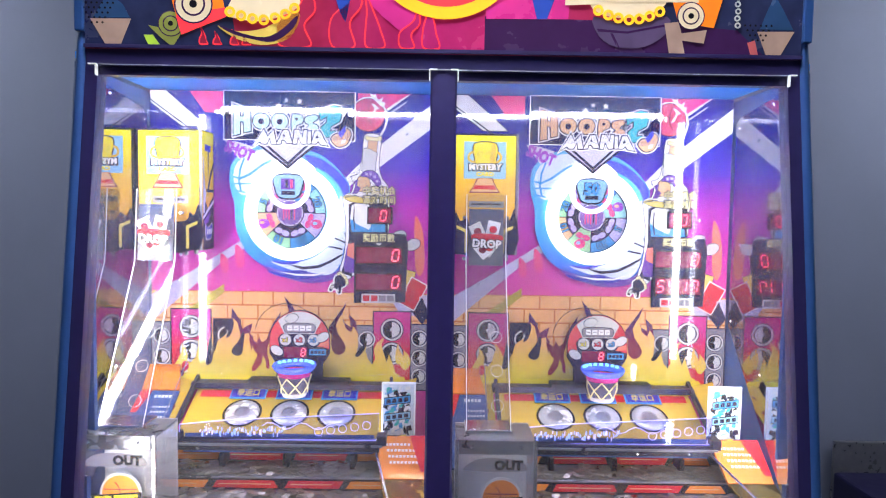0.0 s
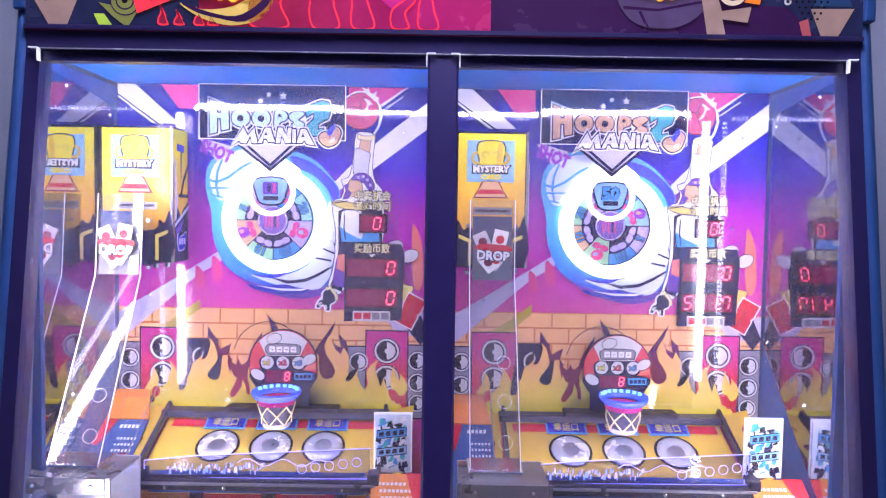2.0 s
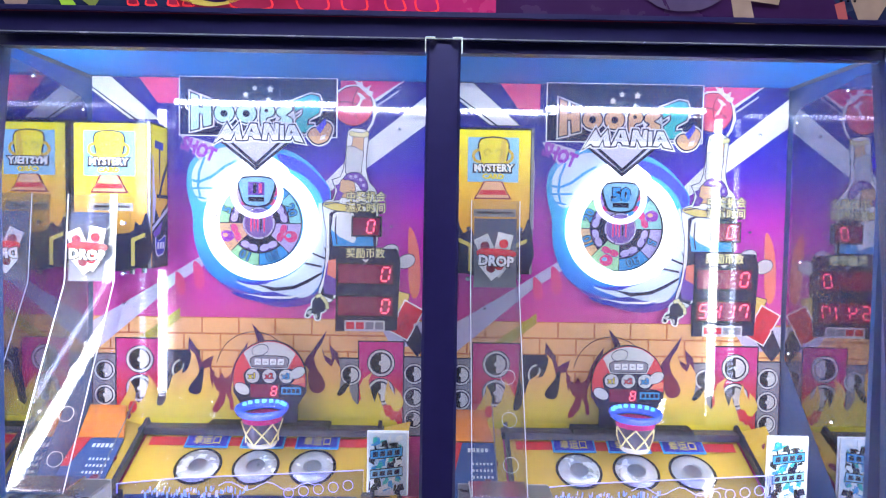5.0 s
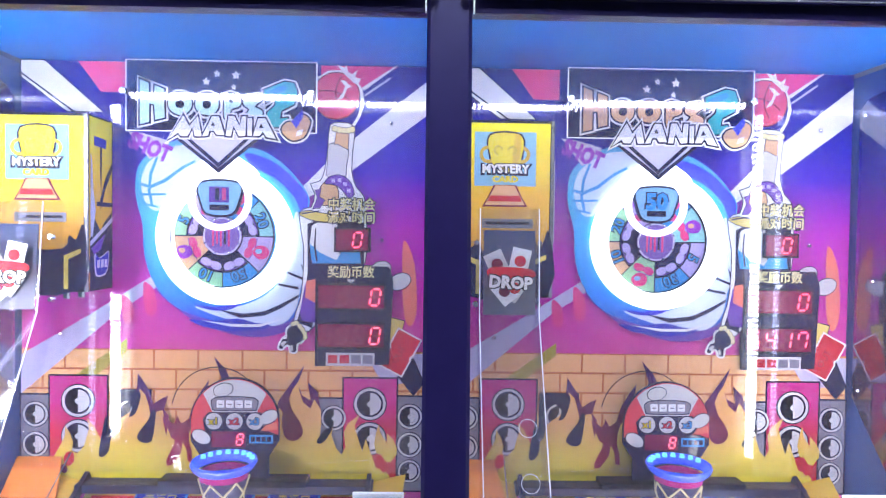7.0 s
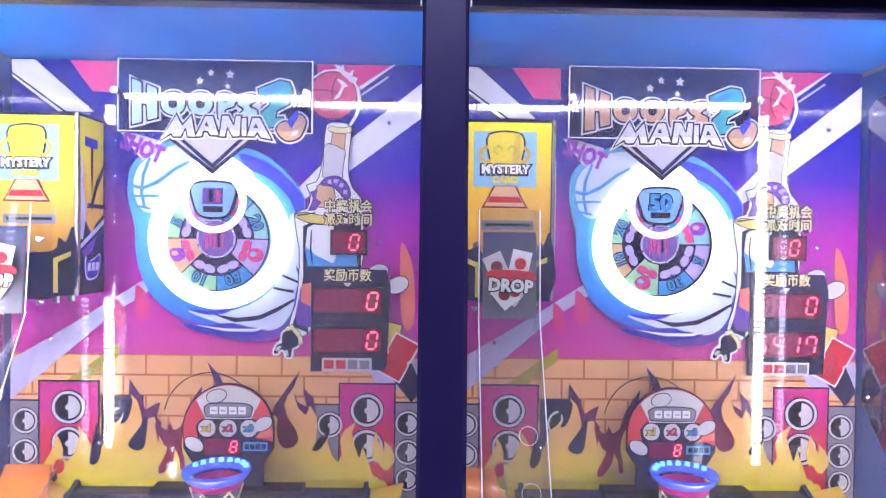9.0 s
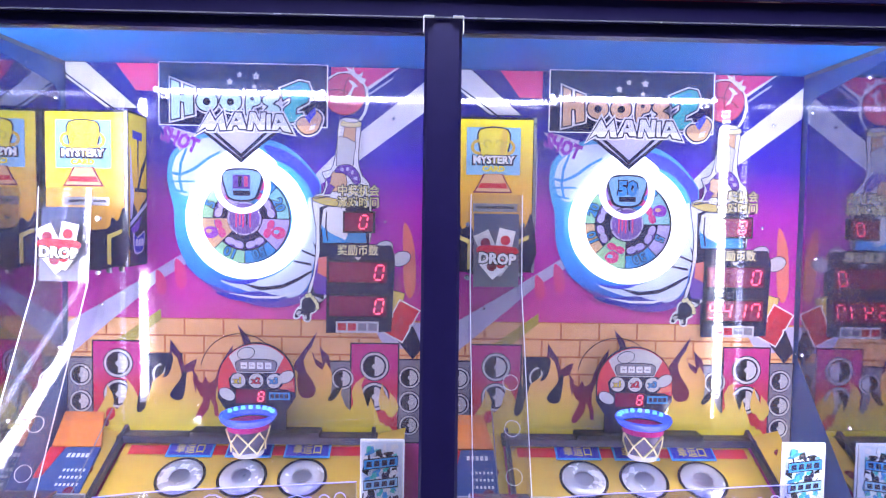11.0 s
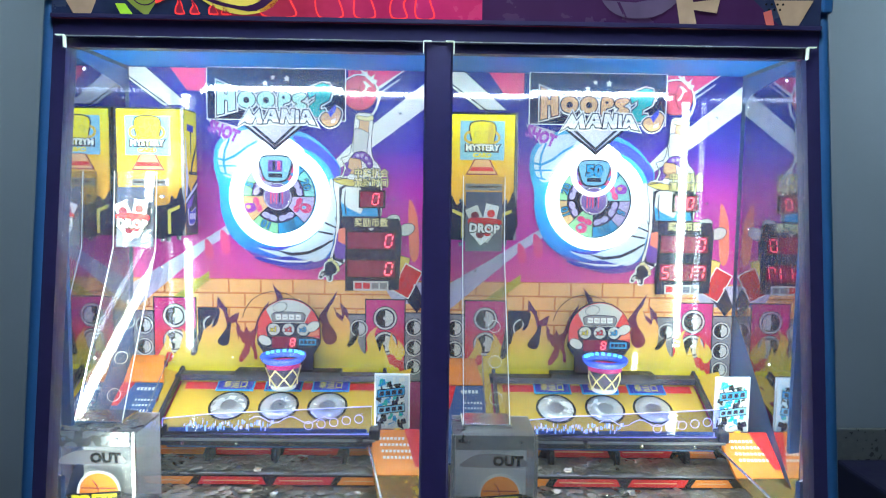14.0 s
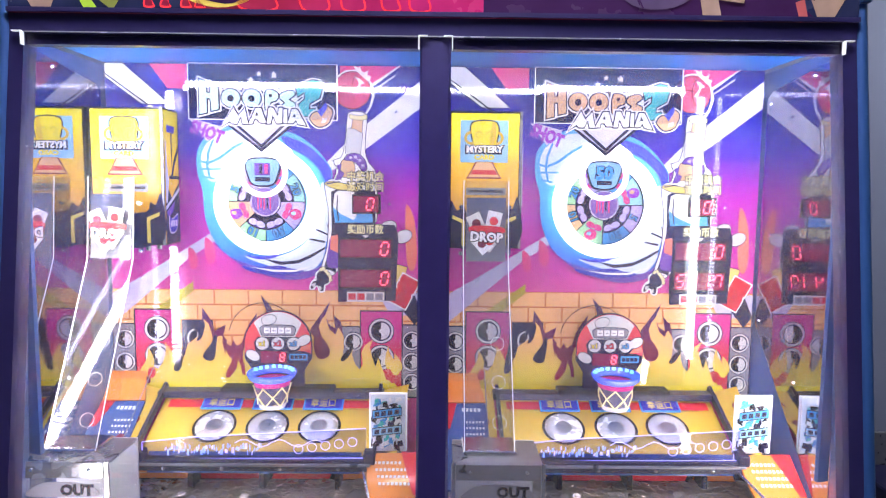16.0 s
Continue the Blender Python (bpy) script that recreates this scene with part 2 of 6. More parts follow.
M = {
    "frame": paint("black_metal", "302a60", 0.4, grain=0.15, scale=30),
    "post": paint("violet_black_metal", "302866", 0.35, grain=0.15, scale=30),
    "ink": paint("navy_black_metal", "15123a", 0.4, grain=0.15, scale=30),
    "blue_metal": paint("blue_metal", "2c5094", 0.35, grain=0.12, scale=14),
    "blue_inside": paint("blue_lacquer", "147ae0", 0.45, grain=0.10, scale=12, spec=0.3),
    "mirror": paint("tinted_mirror", "9296aa", 0.0, metal=1.0, grain=0.05, scale=8, bump=0),
    "sky": paint("print_sky", "5020a0", stops=[(1.44, "dd4ca4"), (1.56, "c818ac"), (1.68, "b41cb4"), (1.78, "4412b6"), (1.84, "1a10ae"), (1.975, "180f80")], **PR),
    "flame": paint("print_flame", "dcc050", stops=[(1.20, "ecdf38"), (1.265, "e8cc50"), (1.33, "f2b870")], **PR),
    "flame_dark": paint("print_dark_flame", "7a1f3e", stops=[(1.22, "b01e3c"), (1.30, "8a2044"), (1.40, "4e2464")], **PR),
    "ball_print": paint("print_ball", "e4567c", **PR),
    "swirl_blue": paint("print_swirl", "3d9be8", stops=[(1.48, "2a48c8"), (1.56, "2a86e8"), (1.70, "4ab0f4"), (1.84, "58b0f0")], **PR),
    "swirl_pale": paint("print_pale_swirl", "d4e0fa", **PR),
    "royal": paint("print_royal", "4048dc", **PR),
    "magenta_fade": paint("print_magenta_fade", "d02a90", stops=[(1.24, "d42838"), (1.31, "dc2c54"), (1.36, "d42a90")], **PR),
    "pink": paint("print_pink", "e8458c", **PR),
    "white": paint("print_white", "efeef8", **PR),
    "lavender": paint("print_lavender", "c4bfe8", **PR),
    "navy": paint("print_navy", "17133f", **PR),
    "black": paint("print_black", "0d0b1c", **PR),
    "cyan": paint("print_cyan", "3d9be8", **PR),
    "pale_blue": paint("print_pale_blue", "8fc4f2", **PR),
    "deep_blue": paint("print_deep_blue", "2a2bb0", **PR),
    "yellow": paint("print_yellow", "ecd63c", **PR),
    "box_yellow": paint("print_box_yellow", "e8b52e", stops=[(1.60, "dc9644"), (1.74, "f2bc3c"), (1.86, "f8e830")], **PR),
    "mustard": paint("print_mustard", "d8b248", **PR),
    "olive": paint("print_olive", "b8a840", **PR),
    "maroon": paint("print_maroon", "7a1f3e", **PR),
    "red": paint("print_red", "d3283a", **PR),
    "orange": paint("print_orange", "ee8a3c", **PR),
    "brick": paint("print_brick", "f6ba80", grain=0.08, rough=0.5, coat=0.2, scale=25, bump=0.0, spec=0.15),
    "mortar": paint("print_mortar", "c9783f", **PR),
    "magenta": paint("print_magenta", "d02a90", **PR),
    "grey": paint("print_grey", "8a8698", **PR),
    "light_grey": paint("print_light_grey", "cfcdd8", **PR),
    "skin": paint("print_tan", "e3b48c", **PR),
    "gold": paint("print_gold", "e8cf70", **PR),
    "pale_teal": paint("print_pale_teal", "c8f0e8", **PR),
    "teal": paint("print_teal", "3fbcc0", **PR),
    "green": paint("print_green", "a4dcae", **PR),
    "violet": paint("print_violet", "6d3fb0", **PR),
    "screen": paint("display_window", "8a1244", 0.15, coat=0.5, grain=0.05, bump=0),
    "segment_off": paint("unlit_segment", "92204a", 0.3, grain=0.04, bump=0),
    "segment": lamp_surface("lit_segment", "ff5068", 3.0),
    "led": lamp_surface("led_white", "fbf8ff", 100.0),
    "led_soft": lamp_surface("led_lilac", "e8e2ff", 32.0),
    # same white tape at lower strength, made to darken the right side
    "led_weak": lamp_surface("led_white_weak", "fbf8ff", 66.0),
    # for the added tape that brightens the prize box
    "led_box": lamp_surface("led_box_white", "f4f2ff", 34.0),
    # for the added tape below the sign rail
    "led_dim": lamp_surface("led_dim_lilac", "dcd4ff", 8.0),
    "led_low": lamp_surface("led_low_white", "f8f6ff", 75.0),
    "led_back": paint("led_tape", "e8e8f0", 0.5, grain=0.05, bump=0),
    "halo": lamp_surface("wheel_halo", "eef2ff", 4.5),
    "halo_small": lamp_surface("pointer_halo", "f6f4ff", 2.4),
    "purple": paint("print_purple", "9a34c8", **PR),
    "wheel_hub": paint("wheel_hub_print", "7d5fb4", **PR),
    "acrylic": clear("clear_acrylic", "f8f9ff", 0.05, 0.03, 0.98),
    "acrylic_side": clear("clear_acrylic_side", "f8f9ff", 0.006, 0.05, 0.98),
    "cover": clear("cover_acrylic", "fcfcff", 0.045, 0.015, 0.99),
    "strip": clear("blue_acrylic", "dcdeff", 0.05, 0.05, 0.98),
    "cream": paint("print_cream", "f2e6b0", **PR),
    "coral": paint("print_coral", "f0806e", **PR),
    # pale film on the panes stands in for glare that lifts blacks
    "glass": veiled_glass("front_glass", 0.074),
    # chute haze is put in as a small pale diffuse share
    "haze": hazed("hazed_acrylic", 0.03),
    # added self-glow stands in for light caught in edges and brackets
    "glow_edge": paint("glow_edge", "e8ecff", 0.15, grain=0.05, bump=0, glow=0.35),
    "smoke": clear("smoked_plate", "f6f6ff", 0.07, 0.03, 0.98),
    "smoke_back": clear("smoked_back_plate", "b4b6da", 0.01, 0.05, 0.9),
    "lit_edge": lamp_surface("edge_lit_acrylic", "9a96ff", 1.3),
    "etched": paint("etched_acrylic", "6a86ff", 0.35, grain=0.2, scale=90, glow=1.3),
    "rim": paint("blue_translucent_plastic", "2f4fe8", 0.15, coat=0.6, grain=0.1, glow=0.55),
    "rim_light": paint("cyan_led_plastic", "6fd0ff", 0.2, grain=0.1, glow=0.9),
    "chrome": paint("chrome", "e4e4ea", 0.22, metal=1.0, grain=0.08, scale=40, bump=0.05),
    "silver": paint("brushed_silver", "e2e2ec", 0.25, metal=0.45, grain=0.2, scale=60, bump=0.05),
    "coin": paint("nickel_coin", "98948f", 0.30, metal=1.0, grain=0.25, scale=60, bump=0.1),
    "coin_gold": paint("brass_coin", "d9b45c", 0.25, metal=1.0, grain=0.25, scale=60, bump=0.1),
    "slate": paint("slate_print", "85869c", 0.6, spec=0.08, grain=0.1, scale=20, bump=0, stops=[(1.547, "86869a"), (1.62, "66687e"), (1.68, "3c4872")]),
    "slate_dark": paint("dark_slate_print", "4a4868", **PR),
    "wheel_lilac": paint("wheel_lilac_print", "c0b0ec", **PR),
    "wheel_sea": paint("wheel_sea_print", "98dadc", **PR),
    "coral_red": paint("print_coral_red", "dc4656", **PR),
    "steel": paint("dark_steel", "8a8a98", 0.3, metal=0.7, grain=0.2, scale=40, bump=0.05),
    "wall": paint("wall_paint", "6e7390", 0.8, grain=0.10, scale=3, bump=0.05),
    "floor": paint("hard_floor", "77757c", 0.9, grain=0.3, scale=40, bump=0.3),
    "room_ceiling": paint("ceiling_paint", "5a5c6c", 0.9, grain=0.08, scale=4),
    # surface of the added, unseen hall panels
    "fill_glass": lamp_surface("fill_lamp", "dfe6ff", 36.0),
    # fade darkens to the right, where the backlight is dimmer
    "mq_back": paint("marquee_print", "9c1c58", 0.25, coat=0.4, grain=0.3, scale=18, glow=0.17, stops=[(-0.62, "8c2a4a"), (-0.2, "a82a52"), (0.05, "b0246c"), (0.35, "a82a5a"), (0.6, "6a2a50"), (0.78, "2e2a5a")], axis=0),
    "mq_blue": paint("marquee_blue", "2c3158", 0.25, coat=0.4, grain=0.3, scale=25, glow=0.1),
    "mq_cream": paint("marquee_cream", "d8c4b4", 0.25, coat=0.4, grain=0.1, scale=25, glow=0.3),
    "mq_gold_soft": paint("marquee_soft_gold", "d8b868", 0.25, coat=0.4, grain=0.15, scale=25, glow=0.3),
    "mq_dim_ball": paint("marquee_dim_ball", "5c4a74", 0.25, coat=0.4, grain=0.2, scale=25, glow=0.15),
    "mq_pink": paint("marquee_pink", "c02c84", 0.25, coat=0.4, grain=0.2, scale=18, glow=0.3),
    "mq_flash_dim": paint("marquee_dim_blue", "2c4878", 0.25, coat=0.4, grain=0.2, scale=20, glow=0.12),
    "mq_coral": paint("marquee_coral", "b85a64", 0.25, coat=0.4, grain=0.2, scale=20, glow=0.2),
    "olive_dim": paint("marquee_olive", "868a50", 0.25, coat=0.4, grain=0.15, scale=20, glow=0.2),
    "mq_lime": paint("marquee_lime", "a8c850", 0.25, coat=0.4, grain=0.1, scale=20, glow=0.3),
    "mq_flash": paint("marquee_flash", "2a48b0", 0.25, coat=0.4, grain=0.1, scale=20, glow=0.25),
    "mq_gold": paint("marquee_gold", "f0b03c", 0.25, coat=0.4, grain=0.1, scale=20, glow=0.5),
    "mq_red": paint("marquee_red", "f0384c", 0.25, coat=0.4, grain=0.1, scale=20, glow=0.6),
    "mq_dark": paint("marquee_dark", "3c2050", 0.25, coat=0.4, grain=0.2, scale=20, glow=0.15),
    "mq_tan": paint("marquee_tan", "a88a88", 0.25, coat=0.4, grain=0.2, scale=30, glow=0.2),
    "mq_orange": paint("marquee_orange", "e8742c", 0.25, coat=0.4, grain=0.2, scale=30, glow=0.5),
}


# ---- mesh helpers ----
def part(name, bm, material, parent=None, label=""):
    """Links a bmesh as one mesh object, under a thing or part if one is given."""
    me = bpy.data.meshes.new(name)
    bmesh.ops.recalc_face_normals(bm, faces=bm.faces)
    bm.to_mesh(me)
    bm.free()
    me.materials.append(M[material])
    ob = new(name, me)
    if parent:
        ob.parent = parent
    if label:
        tagged(ob, label)
    return ob


def thing(name, label, category, group="", at=(0, 0, 0)):
    ob = new(name)
    ob.location = at
    return tagged(ob, label, category, group)


def smooth_by_angle(ob, angle=40):
    for p in ob.data.polygons:
        p.use_smooth = True
    ob.data.set_sharp_from_angle(angle=radians(angle))
    return ob


def box(x0, x1, y0, y1, z0, z1, bevel=0.0, bm=None):
    bm = bm or bmesh.new()
    r = bmesh.ops.create_cube(bm, size=1, matrix=Matrix.Translation(((x0 + x1) / 2, (y0 + y1) / 2, (z0 + z1) / 2)) @ Matrix.Diagonal((x1 - x0, y1 - y0, z1 - z0, 1)))
    if bevel:
        es = list({e for v in r["verts"] for e in v.link_edges})
        bmesh.ops.bevel(bm, geom=es, offset=bevel, segments=2, affect="EDGES", profile=0.5)
    return bm


def prism(pts, y0, y1, bm=None):
    """A plate with the outline pts (x, z), its front at y0 and its back at y1."""
    bm = bm or bmesh.new()
    f = [bm.verts.new((x, y0, z)) for x, z in pts]
    b = [bm.verts.new((x, y1, z)) for x, z in pts]
    bm.faces.new(f)
    bm.faces.new(b[::-1])
    n = len(pts)
    for i in range(n):
        j = (i + 1) % n
        bm.faces.new((f[i], b[i], b[j], f[j]))
    return bm


def solid(profile, x0, x1, bm=None):
    """A bar along x with the outline profile (y, z)."""
    bm = bm or bmesh.new()
    f = [bm.verts.new((x0, y, z)) for y, z in profile]
    b = [bm.verts.new((x1, y, z)) for y, z in profile]
    bm.faces.new(f)
    bm.faces.new(b[::-1])
    n = len(profile)
    for i in range(n):
        j = (i + 1) % n
        bm.faces.new((f[i], b[i], b[j], f[j]))
    return bm


def ellipse(cx, cz, rx, rz=None, n=32, a0=0.0, a1=360.0, turn=0.0):
    rz = rz or rx
    full = abs(a1 - a0) >= 360
    out = []
    for i in range(n if full else n + 1):
        a = radians(a0 + (a1 - a0) * i / n)
        x, z = rx * math.cos(a), rz * math.sin(a)
        c, s = math.cos(radians(turn)), math.sin(radians(turn))
        out.append((cx + x * c - z * s, cz + x * s + z * c))
    return out


def curve_through(pts, n=5):
    """A closed smooth outline through a few corner points."""
    out = []
    k = len(pts)
    for i in range(k):
        p0, p1, p2, p3 = (pts[(i + d) % k] for d in (-1, 0, 1, 2))
        for s in range(n):
            t = s / n
            out.append(tuple(0.5 * (2 * b + (c - a) * t + (2 * a - 5 * b + 4 * c - d) * t * t + (3 * b - a - 3 * c + d) * t ** 3)
                             for a, b, c, d in zip(p0, p1, p2, p3)))
    return out


def grown(pts, d):
    """The outline pts moved outwards by d."""
    area = sum(a[0] * b[1] - b[0] * a[1] for a, b in zip(pts, pts[1:] + pts[:1]))
    s = 1 if area > 0 else -1
    out = []
    n = len(pts)
    for i in range(n):
        a, p, b = Vector(pts[i - 1]), Vector(pts[i]), Vector(pts[(i + 1) % n])
        e1, e2 = (p - a), (b - p)
        if e1.length < 1e-9 or e2.length < 1e-9:
            out.append(tuple(p))
            continue
        n1 = Vector((e1.y, -e1.x)).normalized()
        n2 = Vector((e2.y, -e2.x)).normalized()
        m = n1 + n2
        if m.length < 0.3:
            m = n1
        m = m.normalized()
        out.append(tuple(p + m * s * min(d / max(m.dot(n1), 0.5), 2 * d)))
    return out


def annulus(cx, cz, r0, r1, y0, y1, n=48, a0=0, a1=360, bm=None):
    bm = bm or bmesh.new()
    full = a1 - a0 >= 360
    rings = []
    for i in range(n if full else n + 1):
        a = radians(a0 + (a1 - a0) * i / n)
        c, s = math.cos(a), math.sin(a)
        rings.append([bm.verts.new((cx + r * c, y, cz + r * s)) for r, y in ((r0, y0), (r1, y0), (r1, y1), (r0, y1))])
    k = len(rings)
    for i in range(k if full else k - 1):
        a, b = rings[i], rings[(i + 1) % k]
        for j in range(4):
            bm.faces.new((a[j], a[(j + 1) % 4], b[(j + 1) % 4], b[j]))
    if not full:
        bm.faces.new(rings[0])
        bm.faces.new(rings[-1][::-1])
    return bm


def lathe(profile, n=32, at=(0, 0, 0), bm=None):
    """A turned form about z through at, from a profile of (radius, height)."""
    bm = bm or bmesh.new()
    rows = []
    for r, h in profile:
        rows.append([bm.verts.new((at[0] + r * math.cos(2 * math.pi * i / n), at[1] + r * math.sin(2 * math.pi * i / n), at[2] + h)) for i in range(n)])
    for a, b in zip(rows, rows[1:]):
        for i in range(n):
            j = (i + 1) % n
            bm.faces.new((a[i], a[j], b[j], b[i]))
    return bm


def rod(p, q, r, n=8, bm=None):
    bm = bm or bmesh.new()
    p, q = Vector(p), Vector(q)
    m = Matrix.Translation((p + q) / 2) @ (q - p).to_track_quat("Z", "Y").to_matrix().to_4x4()
    bmesh.ops.create_cone(bm, cap_ends=True, segments=n, radius1=r, radius2=r, depth=(q - p).length, matrix=m)
    return bm


def sheet(p00, p10, p11, p01, th, bm=None):
    """A thin slanting sheet through four corners."""
    bm = bm or bmesh.new()
    c = [Vector(v) for v in (p00, p10, p11, p01)]
    n = (c[1] - c[0]).cross(c[3] - c[0]).normalized() * th
    a = [bm.verts.new(v) for v in c]
    b = [bm.verts.new(v + n) for v in c]
    bm.faces.new(a[::-1])
    bm.faces.new(b)
    for i in range(4):
        j = (i + 1) % 4
        bm.faces.new((a[i], a[j], b[j], b[i]))
    return bm


LAYER = 0.0009


def art(name, pts, material, parent, layer, label="", line=0.0, line_material="navy", y=2.0):
    """One printed, cut-out shape of a panel; layers stand one before another. line: width of its dark outline."""
    y0 = y - LAYER * layer
    ob = part(name, prism(pts, y0, y0 + 0.0007), material, parent, label)
    if line:
        part("outline", prism(grown(pts, line), y0 + 0.0003, y0 + 0.0008), line_material, ob)
    return ob


def text(name, words, size, m, material, parent, label="", depth=0.0006, bold=0.0, width=None):
    cu = bpy.data.curves.new(name, "FONT")
    cu.body, cu.size, cu.extrude, cu.offset = words, size, depth, bold
    cu.align_x, cu.align_y = "CENTER", "CENTER"
    cu.resolution_u = 2
    tmp = new("lettering", cu)
    bpy.context.view_layer.update()
    me = bpy.data.meshes.new_from_object(tmp.evaluated_get(bpy.context.evaluated_depsgraph_get()))
    bpy.data.objects.remove(tmp)
    me.name = name
    me.materials.clear()
    me.materials.append(M[material])
    if width and me.vertices:
        xs = [v.co.x for v in me.vertices]
        k = width / max(max(xs) - min(xs), 1e-6)
        for v in me.vertices:
            v.co.x *= k
    ob = new(name, me)
    ob.parent = parent
    ob.matrix_basis = m
    if label:
        tagged(ob, label)
    return ob


def upright(x, y, z, spin=0.0):
    """A pose for lettering that faces the front (-y)."""
    return pose(x, y, z, 90, 0, 0) @ pose(0, 0, 0, 0, 0, spin)


# ---- the room ----
def slab(name, x0, x1, y0, y1, z0, z1, material, label, category="wall"):
    ob = part(name, box(x0, x1, y0, y1, z0, z1), material)
    return tagged(ob, label, category, kind="structure")


slab("floor", -4, 4, -3, 3.4, -0.1, 0, "floor", "pale grey hard floor of the arcade hall", "floor")
slab("wall_north", -4, 4, 3.4, 3.55, 0, 3.2, "wall", "plain grey-blue painted wall behind the machine")
slab("wall_south", -4, 4, -3.15, -3, 0, 3.2, "wall", "plain grey-blue painted wall of the hall")
slab("wall_east", 4, 4.15, -3.15, 3.55, 0, 3.2, "wall", "plain grey-blue painted wall of the hall")
slab("wall_west", -4.15, -4, -3.15, 3.55, 0, 3.2, "wall", "plain grey-blue painted wall of the hall")
slab("ceiling", -4.15, 4.15, -3.15, 3.55, 3.2, 3.3, "room_ceiling", "plain grey painted ceiling of the hall", "ceiling")
# three unseen panels, added to light the wall and the cabinet front
for cx, cy in ((-2.6, 2.4), (2.6, 2.4), (0.07, 0.95)):
    lamp = thing("fill_panel", "flat white light panel added unseen to light the hall", "ceiling light", "hall lights", (cx, cy, 3.2))
    part("frame", box(-0.32, 0.32, -0.32, 0.32, -0.03, -0.001, 0.004), "led_back", lamp)
    part("diffuser", box(-0.29, 0.29, -0.29, 0.29, -0.036, -0.029), "fill_glass", lamp, "glowing white diffuser")

bench = thing("game_cabinet", "low dark game cabinet standing near the wall", "cabinet", at=(2.47, 3.1, 0))
part("body", box(-0.5, 0.5, -0.25, 0.25, 0.06, 0.46, 0.015), "ink", bench)
part("top_panel", box(-0.49, 0.49, 0.262, 0.282, 0.2, 0.60, 0.004), "steel", bench, "grey upright back board")
part("plinth", box(-0.46, 0.46, -0.22, 0.22, 0, 0.062), "steel", bench)

# ---- the machine's case ----
CX = 0.0745          # middle of the machine
FY, FZ = 1.53, 1.935  # top of the front opening
LEAN_BACK = 0.137     # the front leans back by this much per metre of height


def front_y(z):
    return FY - (FZ - z) * LEAN_BACK


case = thing("arcade_cabinet", "twin-bay dark blue metal arcade coin machine cabinet with leaning glazed front", "arcade machine")
part("base", box(CX - 0.69, CX + 0.69, 1.42, 2.05, 0.08, 0.98, 0.01), "frame", case)
part("plinth", box(CX - 0.66, CX + 0.66, 1.46, 2.03, 0, 0.082), "steel", case)
for s in (-1, 1):
    b = bmesh.new()

    def side(pts, z0, z1, b=b):
        lo = [b.verts.new((CX + s * x, y + (front_y(z0) - FY if k else 0), z0)) for x, y, k in pts]
        hi = [b.verts.new((CX + s * x, y + (front_y(z1) - FY if k else 0), z1)) for x, y, k in pts]
        n = len(pts)
        b.faces.new(lo)
        b.faces.new(hi[::-1])
        for i in range(n):
            j = (i + 1) % n
            b.faces.new((lo[i], lo[j], hi[j], hi[i]))

    side([(0.674, 1.53, 1), (0.690, 1.535, 1), (0.694, 1.558, 1), (0.765, 1.662, 0), (0.772, 1.74, 0), (0.772, 2.04, 0), (0.759, 2.04, 0), (0.759, 1.655, 0), (0.755, 1.643, 0), (0.674, 1.565, 1)], 0.95, 1.968)
    wall = part("side_wall", b, "blue_metal", case, "blue lacquered side wall")
    # inner mirror, with its cut corners
    mp = [(1.978, 1.385), (1.978, 1.905), (1.955, 1.922), (1.76, 1.948), (1.658, 1.948), (1.658, 1.04), (1.745, 1.135), (1.93, 1.333)]
    mb = bmesh.new()
    x0, x1 = CX + s * 0.7555, CX + s * 0.7585
    a = [mb.verts.new((x0, y, z)) for y, z in mp]
    c = [mb.verts.new((x1, y, z)) for y, z in mp]
    mb.faces.new(a)
    mb.faces.new(c[::-1])
    for i in range(len(mp)):
        j = (i + 1) % len(mp)
        mb.faces.new((a[i], c[i], c[j], a[j]))
    mir = part("mirror", mb, "mirror", wall, "tinted mirror sheet with cut corners")
    for y, z in ((1.962, 1.895), (1.79, 1.93), (1.962, 1.40), (1.93, 1.60), (1.80, 1.30)):
        part("screw", lathe([(0.0001, 0.004), (0.003, 0.003), (0.004, 0)], 10), "chrome", wall).matrix_basis = pose(CX + s * 0.7554, y, z, 0, -90 * s, 0)
    # front post: black inner strip and blue outer tube
    pb = bmesh.new()
    z0, z1 = 0.95, 1.96
    q = []
    for z in (z0, z1):
        q.append([pb.verts.new((CX + s * x, front_y(z) + y, z)) for x, y in ((0.650, 0), (0.673, 0), (0.673, 0.035), (0.650, 0.035))])
    pb.faces.new(q[0])
    pb.faces.new(q[1][::-1])
    for i in range(4):
        j = (i + 1) % 4
        pb.faces.new((q[0][i], q[0][j], q[1][j], q[1][i]))
    part("post", pb, "frame", case, "black front post")
    tb = rod((CX + s * 0.682, front_y(0.95) + 0.004, 0.95), (CX + s * 0.682, front_y(2.02) + 0.004, 2.02), 0.010, 12)
    smooth_by_angle(part("corner_tube", tb, "blue_metal", case, "round blue corner tube"))

pb = bmesh.new()
q = []
for z in (0.95, 1.96):
    q.append([pb.verts.new((CX + x, front_y(z) + y, z)) for x, y in ((-0.025, 0.004), (-0.021, 0), (0.021, 0), (0.025, 0.004), (0.025, 0.05), (-0.025, 0.05))])
pb.faces.new(q[0])
pb.faces.new(q[1][::-1])
for i in range(6):
    j = (i + 1) % 6
    pb.faces.new((q[0][i], q[0][j], q[1][j], q[1][i]))
part("middle_post", pb, "post", case, "black middle post between the bays")
# hidden faces are made white to bounce light into the bays
part("divider", box(CX - 0.012, CX + 0.012, 1.60, 2.0, 0.98, 1.974), "white", case)
